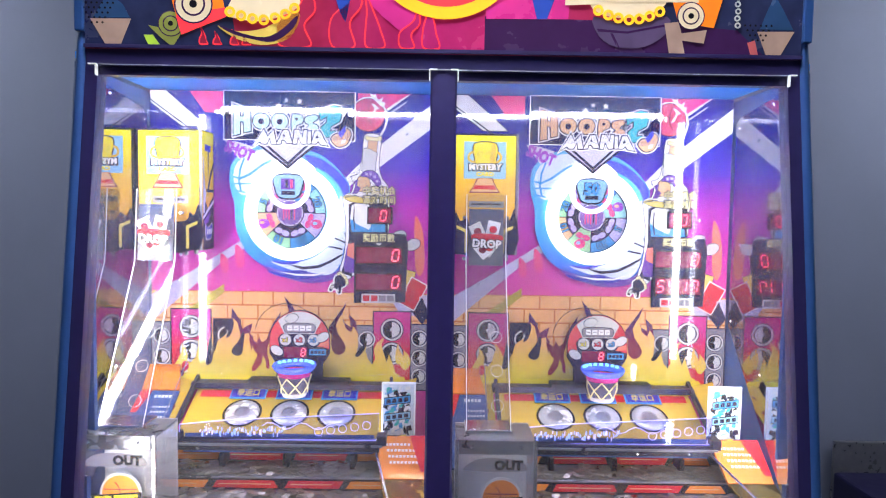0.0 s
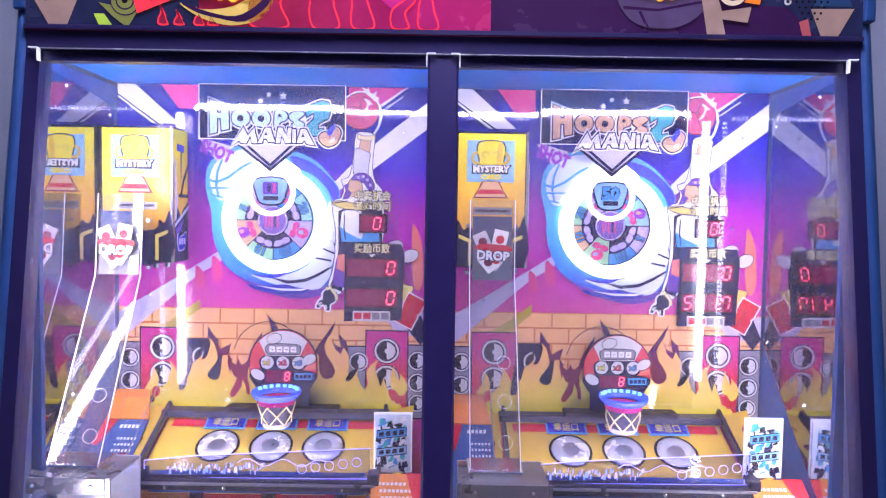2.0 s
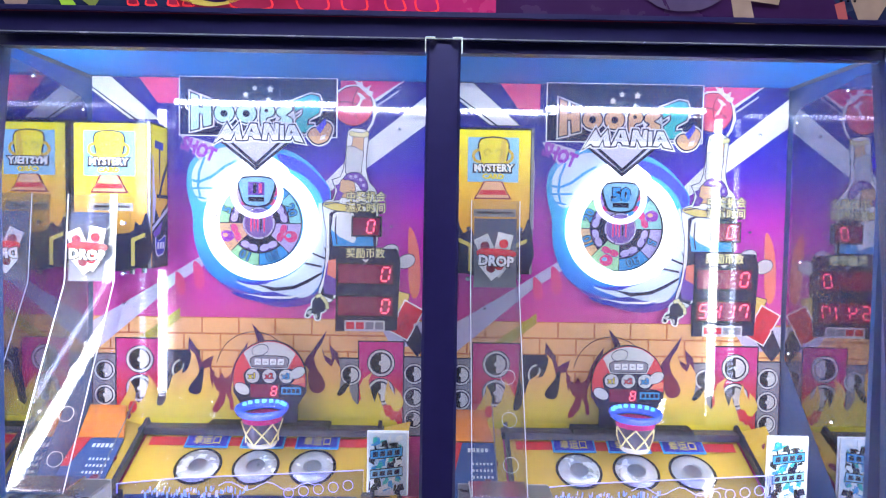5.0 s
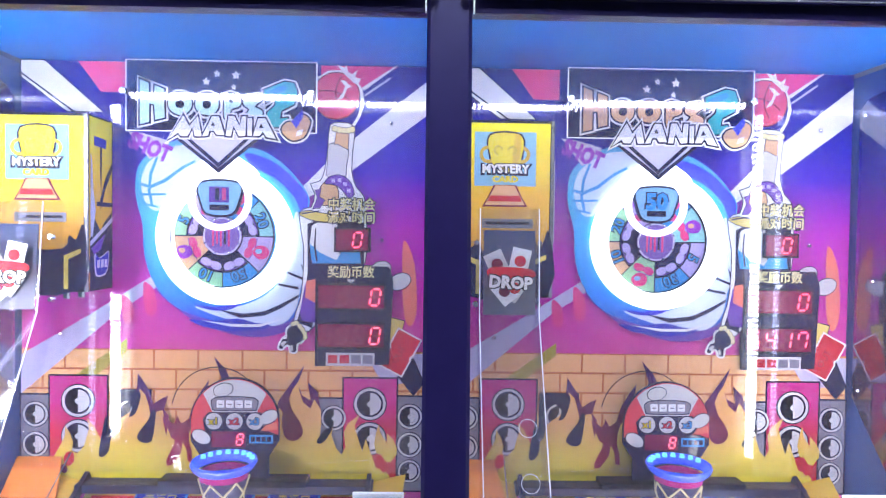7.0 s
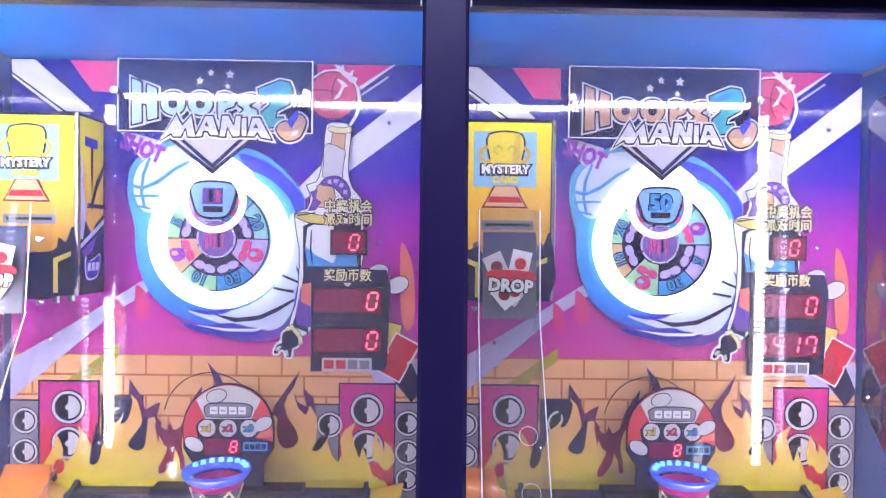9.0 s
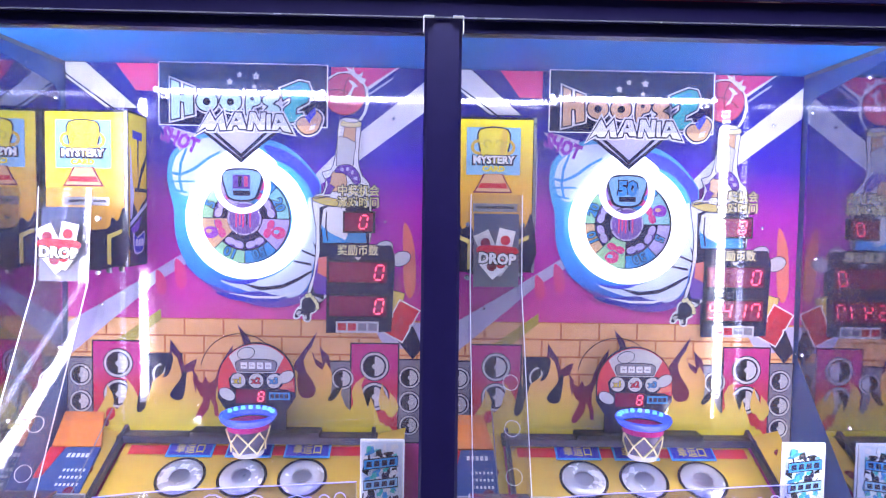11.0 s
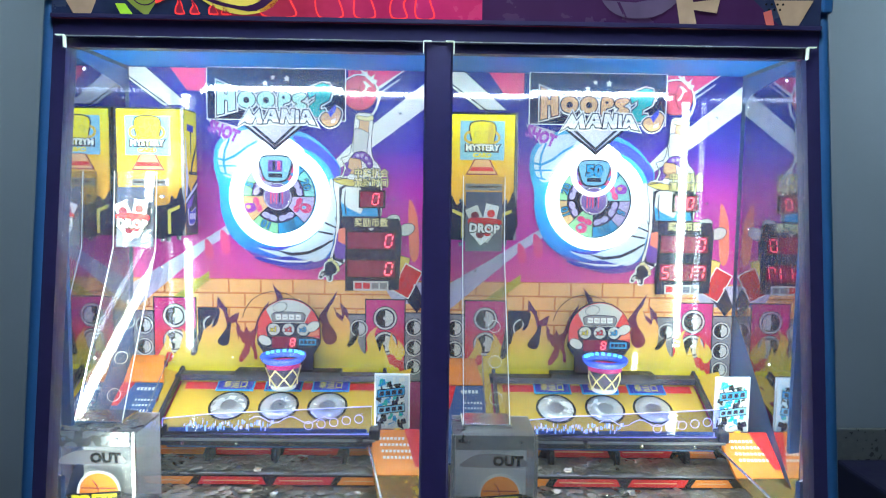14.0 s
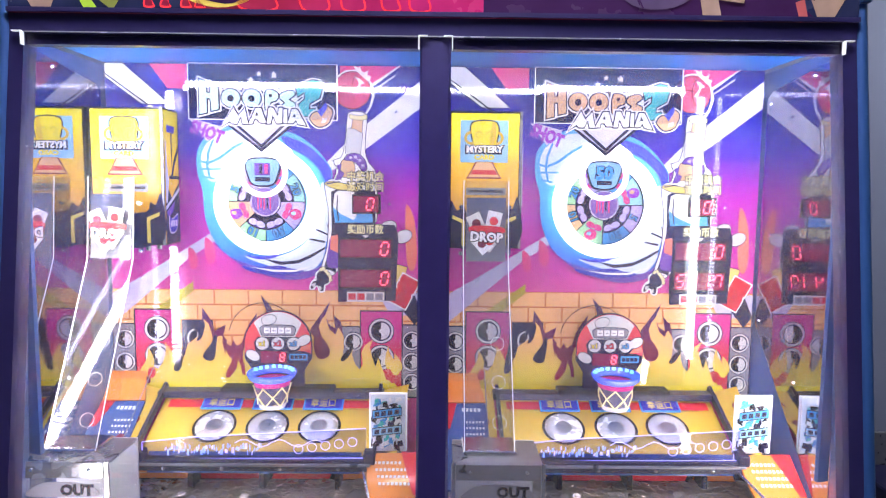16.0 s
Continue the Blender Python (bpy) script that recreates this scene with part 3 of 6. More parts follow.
part("top_beam", solid([(1.53, 1.937), (1.528, 1.968), (1.56, 1.968), (1.56, 1.937)], CX - 0.672, CX + 0.672), "frame", case, "black top beam over the glass")
part("beam_strip", box(CX - 0.649, CX + 0.649, 1.534, 1.556, 1.921, 1.9365), "frame", case)
part("beam_seam", box(CX - 0.655, CX + 0.655, 1.5265, 1.529, 1.9385, 1.9400), "silver", case, "thin bright metal edge")
rb = box(CX - 0.757, CX + 0.757, 1.65, 2.04, 1.976, 1.99)
box(CX - 0.672, CX + 0.672, 1.562, 1.6495, 1.976, 1.99, bm=rb)
part("roof_panel", rb, "blue_inside", case, "blue ceiling sheet over both bays")
part("back_sheet", box(CX - 0.757, CX + 0.757, 2.022, 2.04, 0.95, 1.975), "blue_metal", case)
# brackets carry a painted glow for light leaking at the corners
for x, d in ((CX - 0.650, -1), (CX - 0.0265, 1), (CX + 0.0265, -1), (CX + 0.650, 1)):
    bb = box(x - 0.0008, x + 0.0008, 1.520, 1.529, 1.918, 1.939)
    box(min(x, x + d * 0.014), max(x, x + d * 0.014), 1.520, 1.5272, 1.9384, 1.9400, bm=bb)
    part("bracket", bb, "glow_edge", case, "thin corner bracket with glow painted in")

# front glass
for s in (-1, 1):
    xa, xb = (CX - 0.649, CX - 0.026) if s < 0 else (CX + 0.026, CX + 0.649)
    gb = solid([(front_y(0.98) + 0.012, 0.98), (front_y(1.936) + 0.012, 1.936), (front_y(1.936) + 0.016, 1.936), (front_y(0.98) + 0.016, 0.98)], xa, xb)
    pane = part("glass_pane", gb, "glass", case, "large clear glass pane")
    pane.visible_shadow = False


# ---- light tapes ----
def led_tape(label, p, q, facing, step=0.0125, light="led", half=0.0095):
    """A white tape with a row of small lit diodes from p to q."""
    p, q, facing = Vector(p), Vector(q), Vector(facing).normalized()
    t = thing("led_strip", label, "LED strip", "light tapes")
    d = (q - p).normalized()
    w = d.cross(facing).normalized()
    m = Matrix((d, w, facing)).transposed().to_4x4()
    m.translation = (p + q) / 2
    ln = (q - p).length
    part("tape", box(-ln / 2, ln / 2, -0.0105, 0.0105, -0.002, 0), "led_back", t).matrix_basis = m
    ch = box(-ln / 2, ln / 2, -0.0122, 0.0122, -0.004, -0.0022)
    for e in (-1, 1):
        box(-ln / 2, ln / 2, min(e * 0.0107, e * 0.0122), max(e * 0.0107, e * 0.0122), -0.0022, 0.004, bm=ch)
    part("channel", ch, "blue_metal", t, "blue metal channel").matrix_basis = m
    b = bmesh.new()
    n = int(ln / step)
    for i in range(n):
        x = -ln / 2 + (i + 0.5) * ln / n
        box(x - 0.0041, x + 0.0041, -half, half, 0, 0.0010, bm=b)
    ob = part("diodes", b, light, t, "row of bright white diodes")
    ob.matrix_basis = m
    tagged(ob, kind="stuff")


for s in (-1, 1):
    # right-hand upright is set weaker to tone down that side
    led_tape("upright white LED tape inside the front corner", (CX + s * 0.730, 1.640, 1.16), (CX + s * 0.730, 1.640, 1.955), (-s * 0.3, 1, 0), light="led" if s < 0 else "led_weak", half=0.0103)
    led_tape("short white LED tape low behind the front post", (CX + s * 0.655, front_y(0.99) + 0.06, 0.99), (CX + s * 0.655, front_y(1.17) + 0.06, 1.17), (-s * 0.8, 1, 0), light="led_low")
    xa, xb = (CX - 0.70, CX - 0.035) if s < 0 else (CX + 0.035, CX + 0.70)
    led_tape("white LED tape under the roof behind the top beam", (xa, 1.61, 1.968), (xb, 1.61, 1.968), (0, 1, -0.8), half=0.0068)

# ---- the lit sign above ----
mq = thing("marquee_sign", "backlit printed sign with flames, balls and a gold ring", "sign")
part("sign_board", prism([(CX - 0.672, 1.969), (CX + 0.672, 1.969), (CX + 0.672, 2.36), (CX - 0.672, 2.36)], 1.53, 1.56), "mq_back", mq)
part("lower_rail", box(CX - 0.672, CX + 0.672, 1.522, 1.5295, 1.969, 1.976), "frame", mq)
for s in (-1, 1):
    part("side_rail", box(CX + s * 0.682 - 0.009, CX + s * 0.682 + 0.009, 1.524, 1.60, 2.0, 2.38, 0.003), "blue_metal", mq)
part("top_rail", box(CX - 0.69, CX + 0.69, 1.524, 1.60, 2.361, 2.385, 0.003), "blue_metal", mq)
# dark patch painted over the board where the sign is unlit
part("dark_band", prism([(CX + 0.075, 1.977), (CX + 0.60, 1.977), (CX + 0.55, 2.022), (CX + 0.40, 2.034), (CX + 0.075, 2.040)], 1.5286, 1.5296), "mq_dark", mq, "dark purple band painted in for the unlit part")
part("gold_ring", annulus(CX, 2.185, 0.130, 0.152, 1.5255, 1.5295, 64), "mq_gold", mq, "round gold ring")
part("ring_disc", annulus(CX, 2.185, 0.001, 0.129, 1.5275, 1.5295, 64), "mq_red", mq)


for s in (-1, 1):
    ef = [(CX + s * 0.672, 1.977), (CX + s * 0.672, 2.36), (CX + s * 0.50, 2.36), (CX + s * 0.40, 2.06), (CX + s * 0.39, 1.977)]
    part("end_field", prism(ef, 1.5288, 1.5297), "mq_blue", mq, "dark blue end of the sign print")


def sign_print(name, pts, material, lift, label="", smooth=0, parent=None):
    """One printed shape of the sign, a thin layer before its board."""
    o = curve_through(pts, smooth) if smooth else pts
    return part(name, prism(o, 1.5286 - 0.0006 * lift, 1.5291 - 0.0006 * lift), material, parent or mq, label)


def sign_cone(x, z, r, lift, face, parent):
    for k, (q, m) in enumerate(((1.0, "mq_dark"), (0.92, face), (0.62, "mq_dark"), (0.52, face), (0.2, "black"))):
        sign_print("cone", ellipse(x, z, r * q, n=24), m, lift + k * 0.5, parent=parent)


def sign_flame(x, w, h, lean, material="mq_red"):
    z = 1.978
    o = curve_through([(x - w, z + 0.001), (x - w * 1.1, z + h * 0.35), (x - w * 0.1 + lean, z + h * 0.62), (x + lean * 1.4, z + h), (x + w * 0.9 + lean, z + h * 0.55), (x + w * 0.6, z + h * 0.30), (x + w, z + 0.001)], 5)
    f = sign_print("flame", o, material, 2, "neon flame outline")
    sign_print("flame_core", grown(o, -0.0014), "mq_back", 3, parent=f)


# the end with the orange loudspeaker
sign_print("blue_triangle", [(-0.582, 2.025), (-0.568, 2.049), (-0.553, 2.072), (-0.526, 2.050), (-0.513, 2.026)], "mq_flash_dim", 1)
dots = sign_print("dotted_panel", [(-0.587, 2.023), (-0.511, 2.024), (-0.533, 1.971), (-0.556, 1.970)], "mq_tan", 2, "dotted tan panel")
for i in range(5):
    for j in range(7 - i):
        part("dot", prism(ellipse(-0.604 + 0.010 * j + 0.005 * i, 2.052 - 0.009 * i, 0.0021, n=8), 1.5266, 1.5271), "black", dots)
sign_print("lime_wedge", [(-0.488, 1.995), (-0.471, 1.995), (-0.453, 1.970), (-0.476, 1.970)], "mq_lime", 2)
sign_print("olive_diamond", [(-0.480, 2.013), (-0.417, 2.000), (-0.434, 1.973), (-0.457, 1.991)], "olive_dim", 2)
sign_cone(*[(-0.437, 2.016)][0], 0.024, 3, "olive_dim", mq)
spk = sign_print("speaker", [(-0.439, 2.076), (-0.343, 2.082), (-0.334, 2.030), (-0.417, 1.996)], "mq_orange", 4, "printed orange loudspeaker")
sign_print("speaker_foot", [(-0.427, 2.031), (-0.335, 2.047), (-0.334, 2.030), (-0.417, 1.996)], "mq_red", 5, parent=spk)
sign_cone(*[(-0.394, 2.052)][0], 0.036, 6, "mq_cream", spk)
ball = sign_print("ball", [(-0.350, 2.014), (-0.313, 2.004), (-0.261, 2.011), (-0.206, 2.043), (-0.197, 2.027), (-0.216, 1.993), (-0.256, 1.980), (-0.292, 1.983), (-0.324, 1.995)], "mq_gold_soft", 3, "printed gold ball", 3)
sign_print("ball_shade", [(-0.347, 2.014), (-0.303, 2.000), (-0.261, 1.994), (-0.229, 2.009), (-0.201, 2.035), (-0.208, 2.012), (-0.244, 1.986), (-0.286, 1.990), (-0.322, 1.999)], "mq_dark", 4, "", 3, ball)
sign_print("ball_top", [(-0.334, 2.037), (-0.313, 2.072), (-0.261, 2.083), (-0.203, 2.074), (-0.199, 2.051), (-0.229, 2.034), (-0.271, 2.023), (-0.313, 2.027)], "mq_cream", 3, "pale printed ball top", 3)
for u, v in [(-0.326, 2.039), (-0.305, 2.032), (-0.284, 2.027), (-0.263, 2.025), (-0.242, 2.029), (-0.223, 2.036), (-0.206, 2.047)]:
    part("chain_link", annulus(u, v, 0.005, 0.010, 1.5235, 1.5252, 14), "mq_gold", mq, "gold chain link")
for x, h in ((-0.376, 0.034), (-0.350, 0.026), (-0.318, 0.030), (-0.296, 0.02)):
    sign_flame(x, 0.008, h, -0.004)
for x, w, h, lean in ((-0.205, 0.030, 0.13, 0.012), (-0.115, 0.022, 0.15, 0.016), (-0.055, 0.018, 0.11, -0.016), (0.005, 0.014, 0.085, 0.012), (0.050, 0.016, 0.10, -0.01)):
    sign_flame(x, w, h, lean)
sign_print("magenta_field", [(-0.082, 2.087), (0.045, 2.089), (0.030, 2.037), (0.004, 2.005), (-0.028, 2.025), (-0.052, 2.046)], "mq_pink", 1, "", 3)
sign_print("blue_flash", [(-0.132, 2.075), (-0.100, 2.076), (-0.111, 2.024), (-0.121, 2.040)], "mq_flash", 3)
sign_print("blue_flash", [(0.235, 2.082), (0.283, 2.083), (0.266, 2.037), (0.247, 2.036)], "mq_flash", 3)
# the darker end, its weaker backlight put into the colours
sign_print("purple_field", [(0.150, 2.091), (0.309, 2.093), (0.306, 2.037), (0.152, 2.035)], "mq_pink", 1)
dim = sign_print("ball", [(0.353, 2.042), (0.417, 2.029), (0.491, 2.045), (0.490, 2.014), (0.450, 1.988), (0.397, 1.987), (0.364, 2.007)], "mq_dim_ball", 3, "printed dim violet ball", 3)
sign_print("seam", [(0.360, 2.020), (0.417, 2.016), (0.487, 2.030), (0.487, 2.026), (0.417, 2.012), (0.362, 2.015)], "mq_dark", 4, parent=dim)
sign_print("seam", [(0.385, 2.012), (0.390, 2.012), (0.403, 1.987), (0.398, 1.987)], "mq_dark", 4, parent=dim)
sign_print("ball_top", [(0.347, 2.063), (0.373, 2.089), (0.457, 2.096), (0.490, 2.076), (0.469, 2.053), (0.416, 2.041), (0.374, 2.045)], "mq_cream", 3, "pale printed ball top", 3)
for u, v in [(0.361, 2.053), (0.380, 2.045), (0.399, 2.040), (0.419, 2.037), (0.438, 2.039), (0.457, 2.044), (0.476, 2.053)]:
    part("chain_link", annulus(u, v, 0.005, 0.010, 1.5235, 1.5252, 14), "mq_gold", mq, "gold chain link")
sign_print("title_bar", [(0.299, 2.083), (0.362, 2.086), (0.363, 2.065), (0.299, 2.062)], "mq_cream", 5)
sign_print("title_bar", [(0.368, 2.088), (0.548, 2.094), (0.549, 2.071), (0.369, 2.070)], "mq_cream", 5)
spk = sign_print("speaker", [(0.493, 2.097), (0.600, 2.099), (0.579, 2.025), (0.512, 2.035)], "mq_orange", 4, "printed orange loudspeaker")
sign_cone(*[(0.535, 2.046)][0], 0.026, 6, "mq_cream", spk)
sign_print("pale_panel", [(0.486, 2.032), (0.512, 2.035), (0.519, 2.014), (0.566, 2.021), (0.561, 1.996), (0.520, 2.001), (0.528, 1.968), (0.498, 1.968)], "mq_tan", 5, "pale printed panel")
sign_print("blue_triangle", [(0.667, 2.025), (0.679, 2.058), (0.693, 2.088), (0.711, 2.059), (0.730, 2.024)], "mq_flash_dim", 1)
dots = sign_print("dotted_panel", [(0.662, 2.020), (0.732, 2.021), (0.703, 1.969), (0.683, 1.969)], "mq_tan", 2, "dotted tan panel")
for i in range(4):
    for j in range(6 - i):
        part("dot", prism(ellipse(0.688 - 0.010 * j - 0.005 * i, 2.031 - 0.009 * i, 0.0021, n=8), 1.5266, 1.5271), "black", dots)
sign_print("coral_panel", [(0.644, 1.999), (0.658, 2.004), (0.666, 1.971), (0.653, 1.968)], "mq_coral", 2)
for k in range(6):
    part("chain_bead", annulus(0.622 + 0.0012 * (k % 2), 2.095 - 0.013 * k, 0.003, 0.0058, 1.5240, 1.5252, 10), "light_grey", mq)


# ---- one bay ----
def speaker(parent, x, z0, z1, half, material, cones, layer):
    sp = art("speaker", [(x - half, z0), (x + half, z0), (x + half, z1), (x - half, z1)], material, parent, layer, "printed loudspeaker", 0.003)
    for cz, r in cones:
        y = 2.0 - LAYER * (layer + 1)
        part("cone", prism(ellipse(x, cz, r), y, y + 0.0007), "navy", sp)
        part("cone_ring", annulus(x, cz, r * 0.78, r * 0.93, y - 0.0007, y, 32), "light_grey", sp)
        part("cone_light", prism(ellipse(x, cz, r * 0.66, n=20, a0=-90, a1=90), y - 0.0006, y), "light_grey", sp)
        part("cone_dark", prism(ellipse(x, cz, r * 0.66, n=20, a0=90, a1=270), y - 0.0006, y), "black", sp)
        part("cone_cap", prism(ellipse(x, cz, r * 0.17, n=14), y - 0.0014, y - 0.0007), "light_grey", sp)


def annulus_outline(u, v, r):
    """The outline of a small eight-cornered spot."""
    return [(u + r * (1.0 if k % 2 else 0.7) * math.cos(k * math.pi / 4), v + r * (1.0 if k % 2 else 0.7) * math.sin(k * math.pi / 4)) for k in range(8)]


def back_panel(X):
    bp = thing("back_panel", "glossy printed back panel with purple sky, bricks, loudspeakers and flames", "back panel", "back panels", (X, 0, 0))
    part("sheet", prism([(-0.366, 1.0), (0.366, 1.0), (0.366, 1.9745), (-0.366, 1.9745)], 2.0, 2.02), "sky", bp)
    art("pink_patch", [(-0.264, 1.974), (-0.177, 1.974), (-0.177, 1.919), (-0.224, 1.920)], "pink", bp, 1)
    art("light_beam", [(-0.365, 1.974), (-0.324, 1.974), (-0.221, 1.884), (-0.284, 1.884), (-0.364, 1.944)], "white", bp, 2, "white printed light beam", 0.002)
    art("beam_line", [(-0.364, 1.952), (-0.364, 1.949), (-0.250, 1.866), (-0.247, 1.868)], "navy", bp, 3)
    art("light_beam", [(0.365, 1.950), (0.365, 1.888), (0.227, 1.784), (0.150, 1.735), (0.120, 1.735), (0.206, 1.823)], "white", bp, 2, "white printed light beam")
    art("light_beam", [(-0.365, 1.444), (-0.250, 1.513), (-0.110, 1.602), (-0.080, 1.596), (-0.184, 1.529), (-0.365, 1.374)], "lavender", bp, 5, "pale printed light beam")
    art("pink_patch", [(0.171, 1.974), (0.310, 1.974), (0.170, 1.890)], "pink", bp, 1)
    art("spike", [(0.245, 1.935), (0.308, 1.977), (0.308, 1.974), (0.249, 1.930)], "white", bp, 3)
    art("spike", [(0.249, 1.922), (0.296, 1.955), (0.298, 1.952), (0.251, 1.919)], "lavender", bp, 4)
    # printed ball and the lifted sleeve below it, as plain shapes
    art("ball_glow", [(0.165, 1.952), (0.184, 1.964), (0.209, 1.966), (0.230, 1.955), (0.246, 1.932), (0.250, 1.907), (0.243, 1.882), (0.232, 1.865), (0.228, 1.868), (0.238, 1.884), (0.244, 1.907), (0.240, 1.930), (0.227, 1.949), (0.209, 1.960), (0.185, 1.958), (0.167, 1.947)], "white", bp, 4, "white printed arc")
    ball = art("ball", ellipse(0.199, 1.919, 0.041), "ball_print", bp, 5, "printed magenta and orange ball", 0.002, "maroon")
    part("ball_seam", annulus(0.199 - 0.018, 1.919 - 0.052, 0.060, 0.0622, 1.9942, 1.9948, 16, 40, 108), "maroon", ball)
    part("ball_seam", annulus(0.199 + 0.050, 1.919 + 0.004, 0.050, 0.0520, 1.9942, 1.9948, 14, 142, 218), "maroon", ball)
    for o in ([(0.200, 1.975), (0.214, 1.969), (0.217, 1.975), (0.220, 1.962), (0.232, 1.956), (0.225, 1.948), (0.213, 1.958)], [(0.221, 1.954), (0.237, 1.965), (0.233, 1.953), (0.243, 1.950), (0.238, 1.939), (0.229, 1.943)],
              [(0.206, 1.948), (0.215, 1.936), (0.212, 1.927), (0.201, 1.911), (0.211, 1.915), (0.219, 1.933), (0.227, 1.935), (0.215, 1.946)]):
        art("burst", o, "white", bp, 7, "white printed burst")
    art("figure_border", curve_through([(0.190, 1.865), (0.210, 1.870), (0.232, 1.863), (0.230, 1.826), (0.228, 1.783), (0.237, 1.753), (0.251, 1.737), (0.256, 1.689), (0.254, 1.619), (0.213, 1.599), (0.173, 1.588), (0.176, 1.528), (0.154, 1.493), (0.126, 1.503), (0.138, 1.548), (0.143, 1.588), (0.144, 1.648), (0.135, 1.707), (0.157, 1.717), (0.163, 1.742), (0.156, 1.759), (0.173, 1.765), (0.181, 1.787), (0.186, 1.827)], 2), "white", bp, 10, "plain pale cut-out border", 0.0016)
    art("dark_shape", [(0.150, 1.687), (0.168, 1.696), (0.252, 1.691), (0.253, 1.609), (0.169, 1.588), (0.160, 1.498), (0.132, 1.510), (0.144, 1.548), (0.151, 1.598)], "navy", bp, 10.8)
    art("sleeve_shape", curve_through([(0.187, 1.828), (0.202, 1.833), (0.222, 1.822), (0.219, 1.796), (0.216, 1.770), (0.199, 1.775), (0.185, 1.775), (0.186, 1.803)], 3), "light_grey", bp, 11.2, "", 0.0014)
    art("tan_shape", [(0.201, 1.853), (0.223, 1.850), (0.221, 1.823), (0.202, 1.833), (0.198, 1.831)], "skin", bp, 11.6, "", 0.0012)
    for u, v in [(0.198, 1.859), (0.206, 1.857), (0.214, 1.856), (0.222, 1.856), (0.229, 1.858)]:
        art("bead", ellipse(u, v, 0.0052, n=10), "cream", bp, 12.4, "", 0.0012)
    art("tan_shape", curve_through([(0.174, 1.755), (0.185, 1.764), (0.201, 1.756), (0.205, 1.736), (0.193, 1.724), (0.176, 1.722), (0.171, 1.737)], 3), "skin", bp, 11.6, "", 0.0014)
    art("face_dark", [(0.163, 1.747), (0.174, 1.751), (0.171, 1.736), (0.181, 1.730), (0.172, 1.716), (0.160, 1.715), (0.168, 1.735)], "violet", bp, 12.2, "", 0.0008)
    art("cap_shape", curve_through([(0.181, 1.761), (0.191, 1.773), (0.211, 1.775), (0.227, 1.762), (0.233, 1.742), (0.223, 1.736), (0.211, 1.751), (0.197, 1.759)], 3), "violet", bp, 12.6, "", 0.0014)
    for u, v in [(0.196, 1.766), (0.207, 1.767), (0.217, 1.760), (0.224, 1.748)]:
        art("cap_spot", annulus_outline(u, v, 0.0048), "wheel_lilac", bp, 13.2)
    art("gold_shape", curve_through([(0.136, 1.705), (0.152, 1.711), (0.168, 1.708), (0.197, 1.704), (0.218, 1.704), (0.212, 1.694), (0.182, 1.692), (0.157, 1.695)], 3), "gold", bp, 12.6, "", 0.0014)
    art("gold_line", [(0.140, 1.707), (0.172, 1.712), (0.172, 1.710), (0.140, 1.704)], "navy", bp, 13.2)
    art("shirt_shape", [(0.158, 1.684), (0.168, 1.690), (0.204, 1.688), (0.204, 1.648), (0.213, 1.619), (0.161, 1.618), (0.154, 1.648)], "white", bp, 11.4)
    art("teal_shape", [(0.154, 1.652), (0.173, 1.636), (0.203, 1.622), (0.212, 1.637), (0.244, 1.643), (0.247, 1.617), (0.159, 1.616)], "cyan", bp, 11.8)
    art("shirt_line", [(0.164, 1.680), (0.166, 1.680), (0.165, 1.648), (0.169, 1.620), (0.166, 1.620), (0.162, 1.648)], "navy", bp, 12)
    art("violet_shape", [(0.147, 1.580), (0.170, 1.536), (0.166, 1.508), (0.142, 1.512), (0.138, 1.528)], "violet", bp, 11.6)
    art("coral_shape", [(0.149, 1.584), (0.165, 1.588), (0.170, 1.542), (0.147, 1.554)], "coral", bp, 11.8)
    art("glove_shape", curve_through([(0.116, 1.496), (0.128, 1.503), (0.144, 1.494), (0.143, 1.476), (0.133, 1.470), (0.131, 1.456), (0.123, 1.456), (0.120, 1.466), (0.113, 1.468), (0.107, 1.461), (0.101, 1.463), (0.107, 1.477), (0.115, 1.480)], 3), "navy", bp, 13, "", 0.0036, "white")
    for o in ([(0.103, 1.469), (0.109, 1.475), (0.115, 1.474), (0.109, 1.464)], [(0.121, 1.466), (0.125, 1.468), (0.127, 1.458), (0.122, 1.457)]):
        art("finger_shape", o, "light_grey", bp, 13.8)
    for u, v in [(0.126, 1.506), (0.132, 1.508), (0.138, 1.502), (0.143, 1.496), (0.147, 1.489), (0.148, 1.482)]:
        art("bead", ellipse(u, v, 0.0042, n=10), "cream", bp, 14, "", 0.001)
    # swirl behind the wheel
    meteor = curve_through([(-0.160, 1.748), (-0.155, 1.785), (-0.134, 1.810), (-0.087, 1.834), (-0.038, 1.829), (-0.003, 1.812), (0.052, 1.823), (0.101, 1.798), (0.136, 1.762), (0.153, 1.730), (0.146, 1.687), (0.146, 1.618), (0.138, 1.548), (0.119, 1.510), (0.055, 1.499), (-0.015, 1.508), (-0.085, 1.533), (-0.123, 1.572), (-0.143, 1.624), (-0.147, 1.683), (-0.156, 1.718)], 3)
    art("swirl_shadow", curve_through([(-0.123, 1.572), (-0.085, 1.530), (-0.035, 1.501), (0.035, 1.481), (0.095, 1.485), (0.134, 1.508), (0.144, 1.548), (0.054, 1.567), (-0.045, 1.585)], 4), "violet", bp, 6)
    art("swirl", meteor, "swirl_blue", bp, 7, "blue printed swirl round the wheel")
